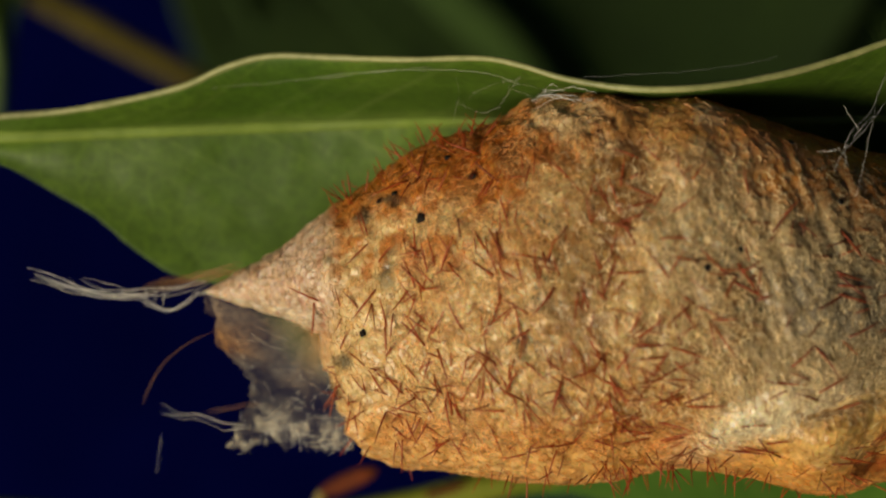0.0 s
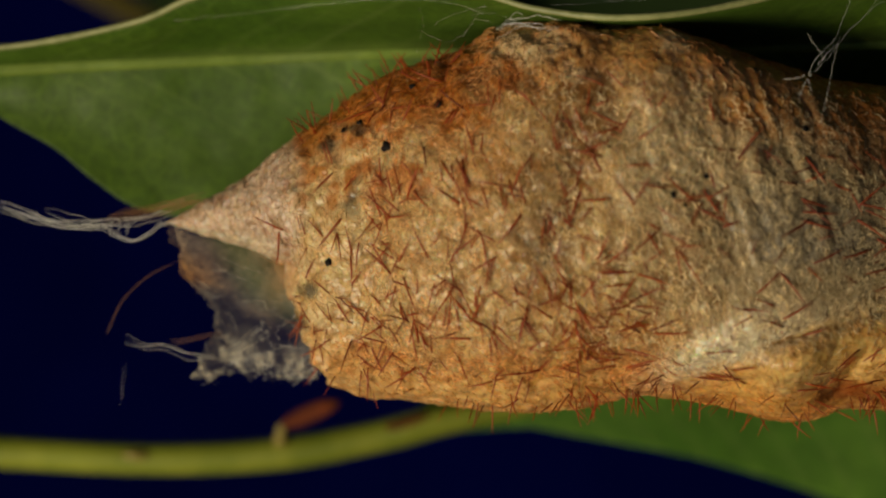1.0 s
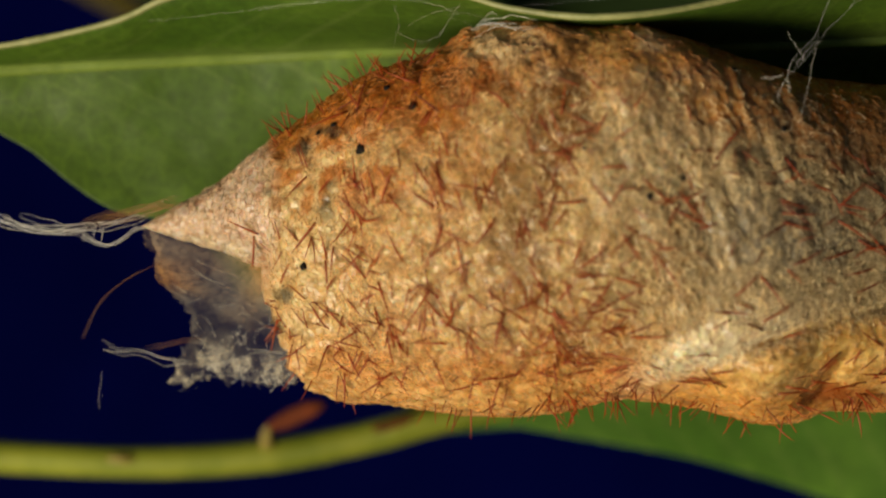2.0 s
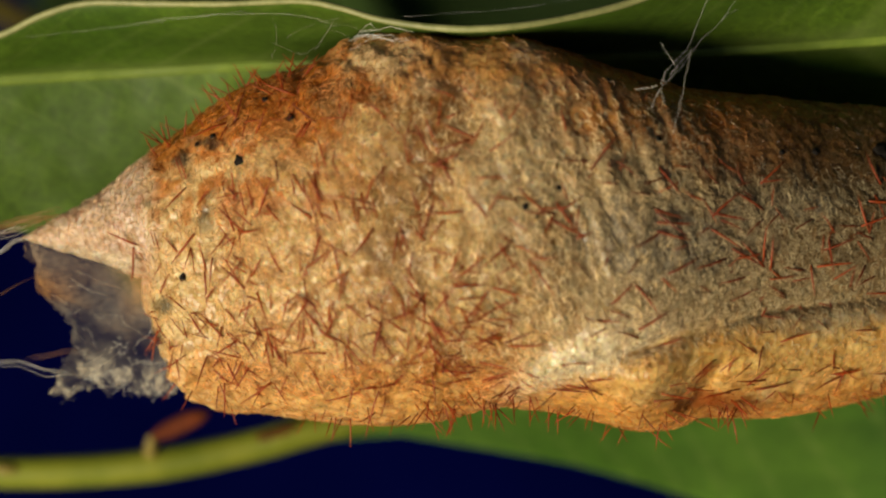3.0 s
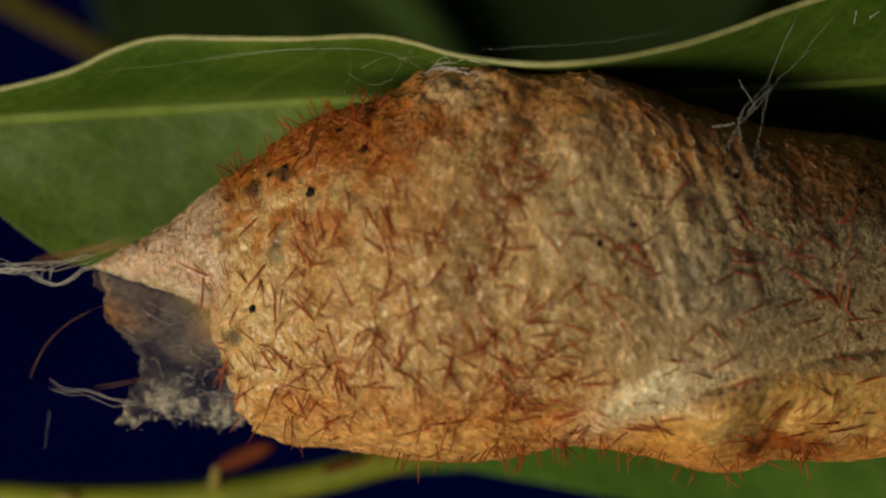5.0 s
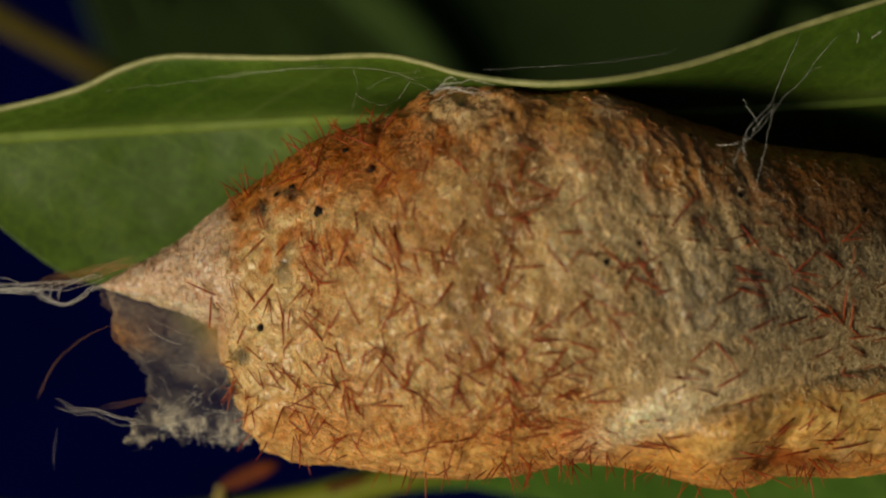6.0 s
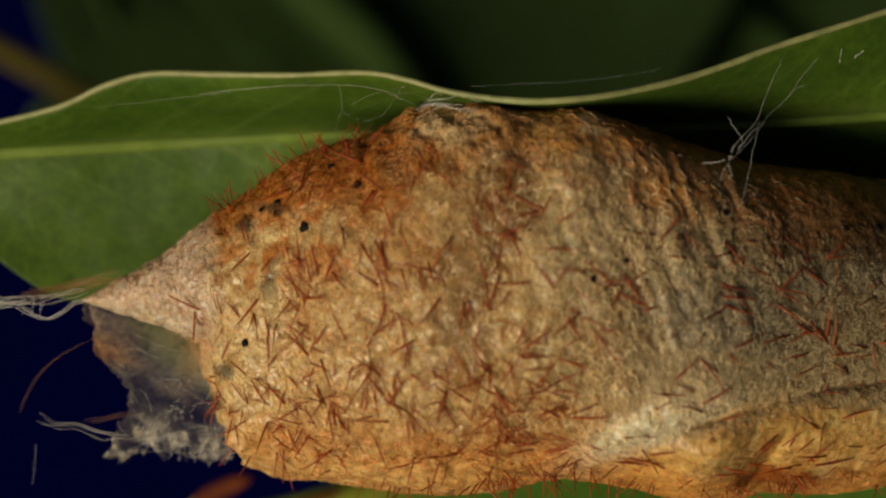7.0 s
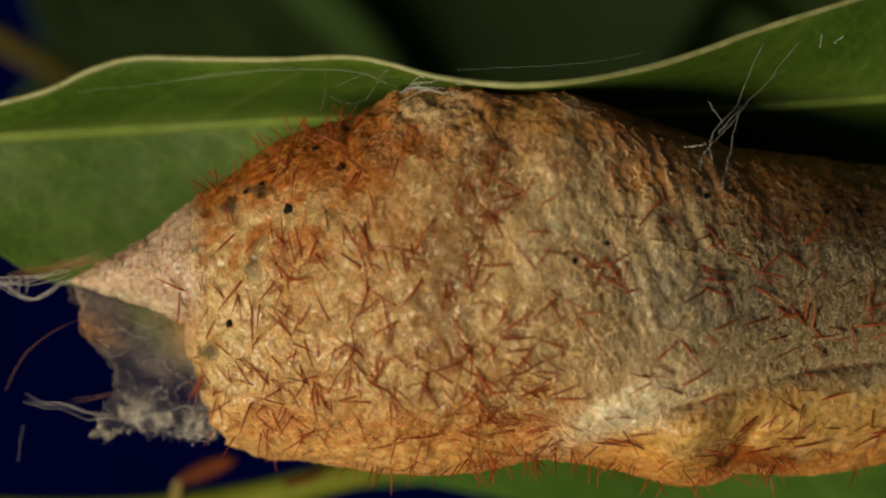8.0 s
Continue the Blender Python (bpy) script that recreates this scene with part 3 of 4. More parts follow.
    rise = (0.17 + 0.09 * ramp(6, 11, flat[:, 0])) * pleat * where + 0.24 * (1 - 0.55 * ramp(8, 15, flat[:, 0])) * grain(flat, 3.2, 41) + calm * (0.09 * grain(warp, 1.1, 42) + 0.10 * grain(warp, 0.55, 43)) + 0.05 * grain(flat, 0.3, 44)
    fade = np.minimum(1, (flat[:, 0] + 12.8) / 4) * ramp(47, 44, flat[:, 0])
    P = P + N * (rise * fade).reshape(X.shape)[:, :, None]
    end = ramp(-8.5, -6.0, P[:, :, 0]) * ramp(-1.5, -3.8, P[:, :, 0]) * ramp(-3.0, -5.5, P[:, :, 2])
    P[:, :, 0] += end * (0.55 * grain(P.reshape(-1, 3) * (0.2, 1, 1), 1.5, 81) + 0.22 * grain(P.reshape(-1, 3), 0.5, 82)).reshape(X.shape)
    return P, normals(P) * (1 if normals(P)[300, NF // 2, 1] < 0 else -1), X, Z, (Z - mid) / h


P, N, GX, GZ, GH = cocoon_grid()
FRONT_P, FRONT_N = P[:, :NF].reshape(-1, 3), N[:, :NF].reshape(-1, 3)
SEEN = FRONT_P[:, [0, 2]] / (1 + FRONT_P[:, 1:2] / EYE)


def on_wall(x, z):
    """The place and normal on the cocoon's near side at x, z of the plan."""
    i = int(np.argmin((SEEN[:, 0] - x) ** 2 + (SEEN[:, 1] - z) ** 2))
    return FRONT_P[i], FRONT_N[i]


def cocoon_tint(flat, gx, gz, gh):
    """The silk's colours: tan at the blunt end, rust along the edges, grey and white patches; shade painted onto the
    right end.
    """
    tan, rust, grey = np.array((0.86, 0.64, 0.32)), np.array((0.66, 0.225, 0.02)), np.array((0.70, 0.56, 0.34))
    white, brown, olive = np.array((0.82, 0.63, 0.48)), np.array((0.38, 0.19, 0.05)), np.array((0.54, 0.37, 0.11))
    n1, n2, n3 = grain(flat, 4.0, 51), grain(flat, 1.6, 52), grain(flat, 0.7, 53)
    soft = (0.5 * n1 + 0.35 * n2 + 0.25 * n3)

    def lay(c, color, w):
        w = np.clip(w, 0, 1)[:, None]
        return c * (1 - w) + color * w

    c = np.tile(tan, (len(flat), 1))
    c = lay(c, olive, ramp(2, 9, gx + 4 * soft) * 0.25)
    c = lay(c, grey, ramp(7, 17, gx + 5 * soft) * ramp(-10, -6, gz + 2 * soft) * 0.85)
    # shade of the receding right end, put into the tint
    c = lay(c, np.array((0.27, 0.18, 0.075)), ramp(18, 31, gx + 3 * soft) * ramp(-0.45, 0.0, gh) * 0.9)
    # darker ground under the pale fibres of the grey zone
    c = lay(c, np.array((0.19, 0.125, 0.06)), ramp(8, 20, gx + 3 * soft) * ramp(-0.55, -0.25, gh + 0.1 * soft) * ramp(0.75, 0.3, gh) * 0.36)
    c = lay(c, rust, ramp(0.45, 0.95, gh + 0.35 * soft) * ramp(-8, -4, gx) * (0.85 - 0.45 * ramp(2, 6, gx) * ramp(14, 10, gx)))
    # painted shade over the top of the right half
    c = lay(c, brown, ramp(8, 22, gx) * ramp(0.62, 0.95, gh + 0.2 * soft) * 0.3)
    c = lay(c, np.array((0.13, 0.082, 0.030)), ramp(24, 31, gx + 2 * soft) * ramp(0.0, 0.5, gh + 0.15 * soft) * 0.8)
    c = lay(c, np.array((0.88, 0.42, 0.075)), ramp(-0.50, -0.90, gh + 0.35 * soft) * ramp(-6, -3, gx) * (0.5 + 0.25 * ramp(6, 12, gx)))
    # yellow of the lower roll, its missing sunlight made up in the colour
    c = lay(c, np.array((0.86, 0.55, 0.17)), ramp(16, 19, gx) * ramp(-0.40, -0.52, gh + 0.1 * soft) * ramp(-0.9, -0.7, gh) * 0.75)
    pale = pale_fold(gx, gz)
    streak = ramp(0.15, 0.7, n2 + 0.5 * n3) * ramp(5, 9, gx) * ramp(20, 14, gx) * ramp(-4, 0, gz) * 0.45
    c = lay(c, np.array((0.84, 0.73, 0.50)), 1.3 * streak)
    c = lay(c, rust, ramp(0.1, 0.7, 0.75 * grain(flat, 0.85, 55) + 0.45 * grain(flat, 0.4, 56) + 0.35 * ramp(-0.2, 0.7, gh) * ramp(9, 3, gx)) * (0.28 + 0.46 * ramp(-0.05, 0.45, gh) * ramp(11, 6, gx) - 0.16 * ramp(4, 10, gx)))
    for x, z, a, b, dye_shade, w in PATCHES:
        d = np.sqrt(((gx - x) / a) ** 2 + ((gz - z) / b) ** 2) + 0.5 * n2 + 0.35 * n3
        c = lay(c, np.array(dye_shade), ramp(1.15, 0.3, d) * w)
    c = lay(c, np.array((0.64, 0.23, 0.02)), ramp(0.62, 0.98, gh + 0.15 * soft) * ramp(-7.5, -5.5, gx) * ramp(3, -1, gx) * 0.85)
    c = lay(c, np.array((0.95, 0.86, 0.64)), 1.35 * pale + 0.5 * pale * n2)
    c = lay(c, white, ramp(-5.2, -6.8, gx + 0.8 * soft))
    c = lay(c, np.array((0.86, 0.77, 0.62)), ramp(-0.62, -0.85, gh) * ramp(-6.2, -7.2, gx) * 0.8)
    c = lay(c, np.array((0.55, 0.22, 0.13)), ramp(-5.4, -6.6, gx) * ramp(-12, -9, gx) * ramp(0.45, 0.75, grain(flat, 0.6, 58)) * 0.6)
    for x, z, a, b in STAINS:
        d = np.sqrt(((gx - x) / a) ** 2 + ((gz - z) / b) ** 2) + 0.55 * n3
        c = lay(c, np.array((0.045, 0.038, 0.032)), ramp(1.15, 0.25, d + 0.25 * grain(flat, 0.3, 57)) * 0.8)
    return c


def net_lift(x, z):
    """How far the loose outer net stands off the wall."""
    return 0.36 * ramp(-3, 0.5, x) * ramp(17, 12, x) * ramp(-11.2, -8.5, z) * ramp(6.5, 3.5, z)


cocoon = tagged(new("cocoon"), "tan and rust silk cocoon with red-brown bristles, spun on the leaf", "cocoon")
ns, na = P.shape[:2]
faces = [[i * na + k, (i + 1) * na + k, (i + 1) * na + (k + 1) % na, i * na + (k + 1) % na] for i in range(ns - 1) for k in range(na)]
faces += [[k for k in range(na)], [(ns - 1) * na + k for k in range(na)][::-1]]
wall_mesh = mesh_of("silk_wall", P.reshape(-1, 3), faces, SILK_WALL)
tint_at = wall_mesh.attributes.new("tint", "FLOAT_COLOR", "POINT")
cols = np.ones((ns * na, 4))
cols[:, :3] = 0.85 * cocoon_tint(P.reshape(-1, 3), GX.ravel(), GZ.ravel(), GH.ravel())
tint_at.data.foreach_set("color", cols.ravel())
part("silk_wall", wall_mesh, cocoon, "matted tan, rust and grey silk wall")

# a looser outer layer over the middle of the cocoon
i0, i1 = int(np.searchsorted(GX[:, 0], -3.0)), int(np.searchsorted(GX[:, 0], 17.0))
nj = NF - 20
outer = P[i0:i1, 10:10 + nj]
gx, gz = GX[i0:i1, 10:10 + nj], GZ[i0:i1, 10:10 + nj]
lift = net_lift(gx, gz) - 0.03
flat_o = outer.reshape(-1, 3)
rough = 0.05 * grain(flat_o, 0.8, 45) + 0.06 * grain(flat_o, 0.42, 46) + 0.04 * grain(flat_o, 0.24, 47)
lift = lift + rough.reshape(gx.shape)
outer = outer + N[i0:i1, 10:10 + nj] * lift[:, :, None]
no = gx.shape[0]
of = [[i * nj + k, (i + 1) * nj + k, (i + 1) * nj + k + 1, i * nj + k + 1] for i in range(no - 1) for k in range(nj - 1)]
net_mesh = mesh_of("silk_net", outer.reshape(-1, 3), of, SILK_NET)
net_at = net_mesh.attributes.new("tint", "FLOAT_COLOR", "POINT")
cols = np.ones((no * nj, 4))
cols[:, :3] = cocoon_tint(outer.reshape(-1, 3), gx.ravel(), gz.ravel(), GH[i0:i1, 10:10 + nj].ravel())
net_at.data.foreach_set("color", cols.ravel())
part("silk_net", net_mesh, cocoon, "loose outer net of tan silk")

# loose curly fibres felted over the wall
rng = np.random.default_rng(7)
AREA = np.linalg.norm(np.cross(np.gradient(P, axis=0), np.gradient(P, axis=1)), axis=2)[:, :NF].ravel()


def unit(v):
    return v / (np.linalg.norm(v, axis=-1, keepdims=True) + 1e-9)


def felt(count, knots=6):
    ok = np.where((FRONT_P[:, 0] > -12.4) & (FRONT_P[:, 0] < 37))[0]
    fx, fz = FRONT_P[ok, 0], FRONT_P[ok, 2]
    weight = AREA[ok] * (0.65 + 1.1 * ramp(15, 21, fx)) * (1 - 0.82 * ramp(0.3, -0.6, fz - np.interp(fx, *np.array(CREASE).T)) * ramp(10, 15, fx)) * (1 - 0.5 * ramp(-9.0, -10.5, fz) * ramp(14, 10, fx)) * (1 - 0.75 * ramp(2.5, 5.0, fz) * ramp(8, 12, fx))
    idx = rng.choice(ok, count, p=weight / weight.sum())
    root, n0 = FRONT_P[idx], FRONT_N[idx]
    a = rng.normal(size=(count, 3))
    a = unit(a - n0 * np.sum(a * n0, 1)[:, None])
    way = np.where(a[:, 2] > 0, 1.0, -1.0) * 0.7 * ramp(0, 6, root[:, 0]) * ramp(22, 16, root[:, 0])
    a = a + way[:, None] * np.array((-0.42, 0.0, 1.0))
    a = unit(a - n0 * np.sum(a * n0, 1)[:, None])
    b = np.cross(n0, a)
    ln = rng.uniform(0.22, 0.75, count)
    bend, wave, ph = rng.normal(0, 0.45, count) * ln, rng.normal(0, 0.07, count), rng.uniform(0, 6.3, count)
    lift = rng.uniform(-0.01, 0.03, count) + rng.uniform(0, 0.03, count) * ramp(5, 12, root[:, 0]) - 0.02 * ramp(16, 20, root[:, 0]) * ramp(-2, 2, root[:, 2]) + net_lift(root[:, 0], root[:, 2])
    t = np.linspace(-0.5, 0.5, knots)
    side = bend[:, None] * (t * t - 0.1) * 1.6 + wave[:, None] * np.sin(8 * t + ph[:, None])
    high = lift[:, None] - 0.10 * (t * t) * ln[:, None] + 0.02 * np.sin(11 * t + 2 * ph[:, None])
    line = root[:, None] + a[:, None] * (t * ln[:, None])[:, :, None] + b[:, None] * side[:, :, None] + n0[:, None] * high[:, :, None]
    d = unit(np.gradient(line, axis=1))
    e1 = unit(np.cross(d, n0[:, None]))
    e2 = np.cross(d, e1)
    r = (rng.uniform(0.010, 0.026, count) * (1.4 - 0.4 * ramp(14, 21, root[:, 0])))[:, None] * np.interp(t, [-0.5, -0.3, 0.3, 0.5], [0.3, 1, 1, 0.3])
    ring = [line + r[:, :, None] * (math.cos(w) * e1 + math.sin(w) * e2) for w in (0.0, 2.094, 4.189)]
    v = np.stack(ring, 2).reshape(-1, 3)
    start = (np.arange(count) * knots * 3)[:, None, None]
    k, j = np.arange(knots - 1)[None, :, None] * 3, np.arange(3)[None, None, :]
    j2 = (j + 1) % 3
    f = np.stack(np.broadcast_arrays(start + k + j, start + k + j2, start + k + 3 + j2, start + k + 3 + j), -1).reshape(-1, 4)
    me = mesh_of("silk_felt", v, f.tolist(), FELT)
    dye_shade = cocoon_tint(root, GX[:, :NF].ravel()[idx], GZ[:, :NF].ravel()[idx], GH[:, :NF].ravel()[idx])
    warm = ramp(2.2, 4.5, dye_shade[:, 0] / dye_shade[:, 2])
    # fewer pale fibres on the upper right end, keeping its painted shade
    pale = np.clip((0.20 + 0.22 * ramp(6, 15, root[:, 0]) * ramp(-9.5, -7.5, root[:, 2])) * (1 - 0.75 * warm) * (1 - 0.8 * ramp(19, 26, root[:, 0]) * ramp(-1.0, 1.5, root[:, 2])) + 0.06 * rng.normal(size=count), 0, 0.8)[:, None]
    dye_shade = dye_shade * (1 - pale) + np.array((0.80, 0.66, 0.40)) * pale
    ash = (0.40 * np.exp(-((root[:, 0] - 21.5) / 5.0) ** 2 - ((root[:, 2] + 3.0 - 0.25 * (root[:, 0] - 21.5)) / 2.6) ** 2))[:, None]
    dye_shade = dye_shade * (1 - ash) + np.array((0.60, 0.56, 0.48)) * ash
    white = (rng.random(count) < 0.45 * ramp(4, 9, root[:, 0]) * ramp(-9.5, -8.0, root[:, 2]) * ramp(6.0, 3.5, root[:, 2]) * (1 - ramp(19, 26, root[:, 0]) * ramp(-1.0, 1.5, root[:, 2])))[:, None]
    # white fibres dimmed towards the right end, again as painted shade
    dye_shade = np.where(white, np.array((0.92, 0.80, 0.53)) * (0.6 + 0.4 * ramp(36, 18, root[:, 0])[:, None]), dye_shade)
    fold = np.clip(1.3 * pale_fold(root[:, 0], root[:, 2]), 0, 1)[:, None]
    dye_shade = dye_shade * (1 - fold) + np.array((0.97, 0.92, 0.76)) * fold
    col = np.ones((len(v), 4))
    col[:, :3] = np.repeat(dye_shade, knots * 3, axis=0)
    me.attributes.new("tint", "FLOAT_COLOR", "POINT").data.foreach_set("color", col.ravel())
    return me


tagged(part("silk_felt", felt(34000), cocoon, "fine curly felted silk fibres"), kind="stuff")


# bristles
def bristle_mesh(k):
    r = np.random.default_rng(100 + k)
    s = np.linspace(0, 1, 5)
    bend = r.normal(0, 0.06, 2)
    line = np.stack([bend[0] * s * s, bend[1] * s * s, s], 1)
    v, f = tube(line, np.array([0.023, 0.029, 0.027, 0.019, 0.005]), 5)
    return mesh_of("bristle", v, f, BRISTLE)


kinds = [bristle_mesh(k) for k in range(8)]


def bristle_pose(i, r, edge):
    n0 = Vector(FRONT_N[i])
    side = Vector(r.normal(size=3) * ((1.5, 1.0, 0.9) if FRONT_P[i, 0] > 9.0 else (0.8, 1.0, 1.5)))
    side = (side - n0 * side.dot(n0)).normalized()
    lean = r.uniform(0.15, 0.85) if edge else r.uniform(1.30, 1.52)
    d = n0 * math.cos(lean) + side * math.sin(lean)
    d.y = d.y if d.y < 0.2 else 0.2
    size = r.uniform(0.9, 1.6) if edge else r.uniform(0.9, 1.5) if r.random() < 0.6 else r.uniform(1.4, 2.1)
    rise = net_lift(FRONT_P[i, 0], FRONT_P[i, 2]) + (0.0 if edge else 0.08)
    q = d.normalized().to_track_quat("Z", "Y")
    return Matrix.LocRotScale(Vector(FRONT_P[i] + rise * FRONT_N[i]) * MM, q, Vector((1.0, 1.0, 1.0)) * size)


hx = FRONT_P[:, 0]
hh = GH[:, :NF].ravel()
chance = np.interp(hx, [-9, -7, -4, 0, 11, 16, 34, 40], [0.04, 0.15, 0.6, 1.0, 0.95, 0.58, 0.42, 0.0]) * (1 + 0.25 * ramp(-0.35, -0.7, hh)) * (1 - 0.6 * ramp(0.9, 1.0, np.abs(hh))) * (1 + 1.6 * ramp(0.75, 0.9, hh) * ramp(4, 0, hx) + 1.3 * ramp(-0.82, -0.93, hh) * ramp(8, 18, hx)) * (1 - 0.85 * ramp(0.5, 0.75, hh) * ramp(9, 15, hx))
chance *= 0.7 + 0.5 * ramp(-0.1, 0.5, grain(FRONT_P, 1.5, 61))
chance *= 1 - 0.6 * ramp(-0.8, -0.9, hh) * ramp(10, 6, hx)
chance *= 1 - 0.25 * ramp(11, 15, hx) * ramp(0.1, -0.2, hh)
chance *= 1 - 0.75 * np.exp(-((hx - 16.5) / 4.0) ** 2 - ((FRONT_P[:, 2] + 8.8) / 2.0) ** 2)
chance = chance * AREA
for x, z, r in SPECKS:
    if r > 0.16:
        chance *= 1 - np.exp(-((SEEN[:, 0] - x) ** 2 + (SEEN[:, 1] - z) ** 2) / 0.7)
chance[(hx < -9) | (hx > 40)] = 0
chance *= (1 - 0.95 * ramp(0.45, 0.7, hh) * ramp(15, 18, hx)) * (1 - 0.9 * ramp(0.72, 0.85, hh) * ramp(1, 3, hx))
seeds = rng.choice(len(FRONT_P), 485, replace=False, p=chance / chance.sum())
picks = []
for i in seeds:
    picks.append(i)
    for _ in range(rng.choice([0, 0, 0, 1, 1, 2])):
        near_i = i + int(rng.integers(-5, 6)) * NF + int(rng.integers(-6, 7))
        if 0 <= near_i < len(FRONT_P):
            picks.append(near_i)
picks = [i for i in picks if not (hh[i] > 0.66 and hx[i] > 2.5)]
rng.shuffle(picks)
# stiff little fans along the lower flank
fans = rng.choice(np.where((hh < -0.3) & (hh > -0.72) & (hx > -3) & (hx < 12))[0], 6, replace=False)
rest = Soup()
near = 0
for j, i in enumerate(picks):
    m = bristle_pose(i, rng, abs(hh[i]) > 0.86 and not (hh[i] > 0 and hx[i] > 2.0))
    if near < 290 and -8 < hx[i] < 13:
        near += 1
        ob = part("bristle", kinds[j % 8], cocoon)
        ob.matrix_basis = m
    else:
        me = kinds[j % 8]
        v = np.array([m.to_3x3() @ q.co + m.translation for q in me.vertices]) / MM
        rest.add(v, [list(p.vertices) for p in me.polygons])
for i in fans:
    for j in range(int(rng.integers(4, 8))):
        n0 = Vector(FRONT_N[i])
        up = Vector((rng.normal(0, 0.55), 0, 1.0 if rng.random() < 0.7 else -1.0))
        up = (up - n0 * up.dot(n0)).normalized()
        lean = rng.uniform(0.7, 1.35)
        q = (n0 * math.cos(lean) + up * math.sin(lean)).to_track_quat("Z", "Y")
        root = FRONT_P[i] + rng.normal(0, 0.14, 3) * (1, 0.3, 1) + net_lift(FRONT_P[i, 0], FRONT_P[i, 2]) * FRONT_N[i]
        m = Matrix.LocRotScale(Vector(root) * MM, q, Vector((1.0, 1.0, 1.0)) * rng.uniform(1.0, 1.9))
        me = kinds[j % 8]
        v = np.array([m.to_3x3() @ p.co + m.translation for p in me.vertices]) / MM
        rest.add(v, [list(p.vertices) for p in me.polygons])
tagged(part("bristle_coat", rest.mesh("bristle_coat", BRISTLE), cocoon, "red-brown stiff bristles"), kind="stuff")


# dark specks
def speck(x, z, r):
    p0, n0 = on_wall(x, z)
    bm = bmesh.new()
    bmesh.ops.create_icosphere(bm, subdivisions=2, radius=1.0)
    for q in bm.verts:
        k = 0.85 + 0.75 * noise.noise(q.co * 1.6 + Vector((x, z, 0))) + 0.25 * noise.noise(q.co * 4 + Vector((z, x, 0)))
        q.co = Vector((q.co.x * k, q.co.y * k, q.co.z * 0.35)) * r * MM
    me = bpy.data.meshes.new("speck")
    bm.to_mesh(me)
    bm.free()
    me.materials.append(SPECK)
    me.polygons.foreach_set("use_smooth", [True] * len(me.polygons))
    ob = part("speck", me, cocoon, "black speck stuck in the silk")
    ob.matrix_basis = Matrix.LocRotScale(Vector(p0 + (float(net_lift(p0[0], p0[2])) + 0.09) * n0) * MM, Vector(n0).to_track_quat("Z", "Y"), None)


for x, z, r in SPECKS:
    speck(x, z, r)

# ---- loose silk ----
def web():
    """The torn silk veil under the cocoon's tip."""
    left = smooth_curve([(-12.72, -2.31), (-12.12, -3.42), (-12.30, -4.77), (-11.37, -5.61), (-10.38, -6.93), (-10.32, -8.22), (-10.92, -9.57), (-11.10, -10.41)], 60)
    right = smooth_curve([(-5.82, -4.32), (-5.34, -5.97), (-4.98, -7.77), (-4.70, -9.57), (-4.75, -10.95)], 60)
    ob = tagged(new("silk_web"), "torn translucent grey silk veil at the cocoon's tip", "silk web")
    for layer in range(2):
        v, tint = [], []
        nr, nc = 60, 60
        for i in range(nr):
            for k in range(nc):
                s = k / (nc - 1)
                x, z = left[i] * (1 - s) + right[i] * s
                sag = math.sin(s * math.pi) * (0.5 - i / nr)
                y = (3.6 + 1.6 * i / nr) * (1 - s) + (2.6 + 0.8 * i / nr) * s + layer * 0.9 * math.sin(s * math.pi)
                v.append(place(x, z - 0.4 * sag, y))
        v = np.array(v)
        q = np.tile(np.linspace(0, 1, nc), nr)
        t = np.repeat(np.linspace(0, 1, nr), nc)
        torn = 0.7 * grain(v, 0.9, 91 + layer) + 0.5 * grain(v, 0.35, 93 + layer)
        v[:, 0] += torn * ramp(0.35, 0.0, q) * 0.7
        v[:, 2] += torn * ramp(0.8, 1.0, t) * 0.8
        v += 0.35 * np.stack([grain(v, 1.8, 71 + layer), grain(v, 1.4, 73 + layer), 0.6 * grain(v, 1.5, 75 + layer)], 1)
        f = [[i * nc + k, i * nc + k + 1, (i + 1) * nc + k + 1, (i + 1) * nc + k] for i in range(nr - 1) for k in range(nc - 1)]
        me = mesh_of("veil", v, f, WEB)
        at = me.attributes.new("tint", "FLOAT_COLOR", "POINT")
        c = np.ones((len(v), 4))
        lump_n = grain(v, 1.1, 79)
        corner = np.exp(-(((t - 0.30) / 0.13) ** 2 + (q / 0.28) ** 2))
        amber = np.clip(0.85 * corner + 0.7 * ramp(0.55, 0.9, q) * ramp(0.45, 0.15, t) + 0.35 * ramp(0.6, 0.2, t + 0.3 * lump_n), 0, 1)
        c[:, :3] = np.array((0.64, 0.57, 0.43)) * (1 - amber[:, None]) + np.array((0.58, 0.28, 0.07)) * amber[:, None]
        spots = ramp(0.55, 0.85, q) * ramp(0.25, 0.45, t) * ramp(0.9, 0.65, t) * ramp(0.0, 0.45, grain(v, 0.8, 85))
        c[:, :3] *= (1 - 0.85 * spots)[:, None]
        film = 0.12 * ramp(0.62, 0.40, t + 0.12 * lump_n) * (0.75 + 0.25 * ramp(-0.4, 0.4, grain(v, 1.3, 78)))
        lace = 0.42 * ramp(0.66, 0.86, t + 0.10 * lump_n) * ramp(-0.12, 0.22, grain(v, 0.55, 86) + 0.4 * grain(v, 0.25, 87))
        seam = 0.22 * ramp(0.62, 0.95, q + 0.2 * lump_n) * (0.35 + 0.65 * ramp(-0.3, 0.2, grain(v, 0.5, 88)))
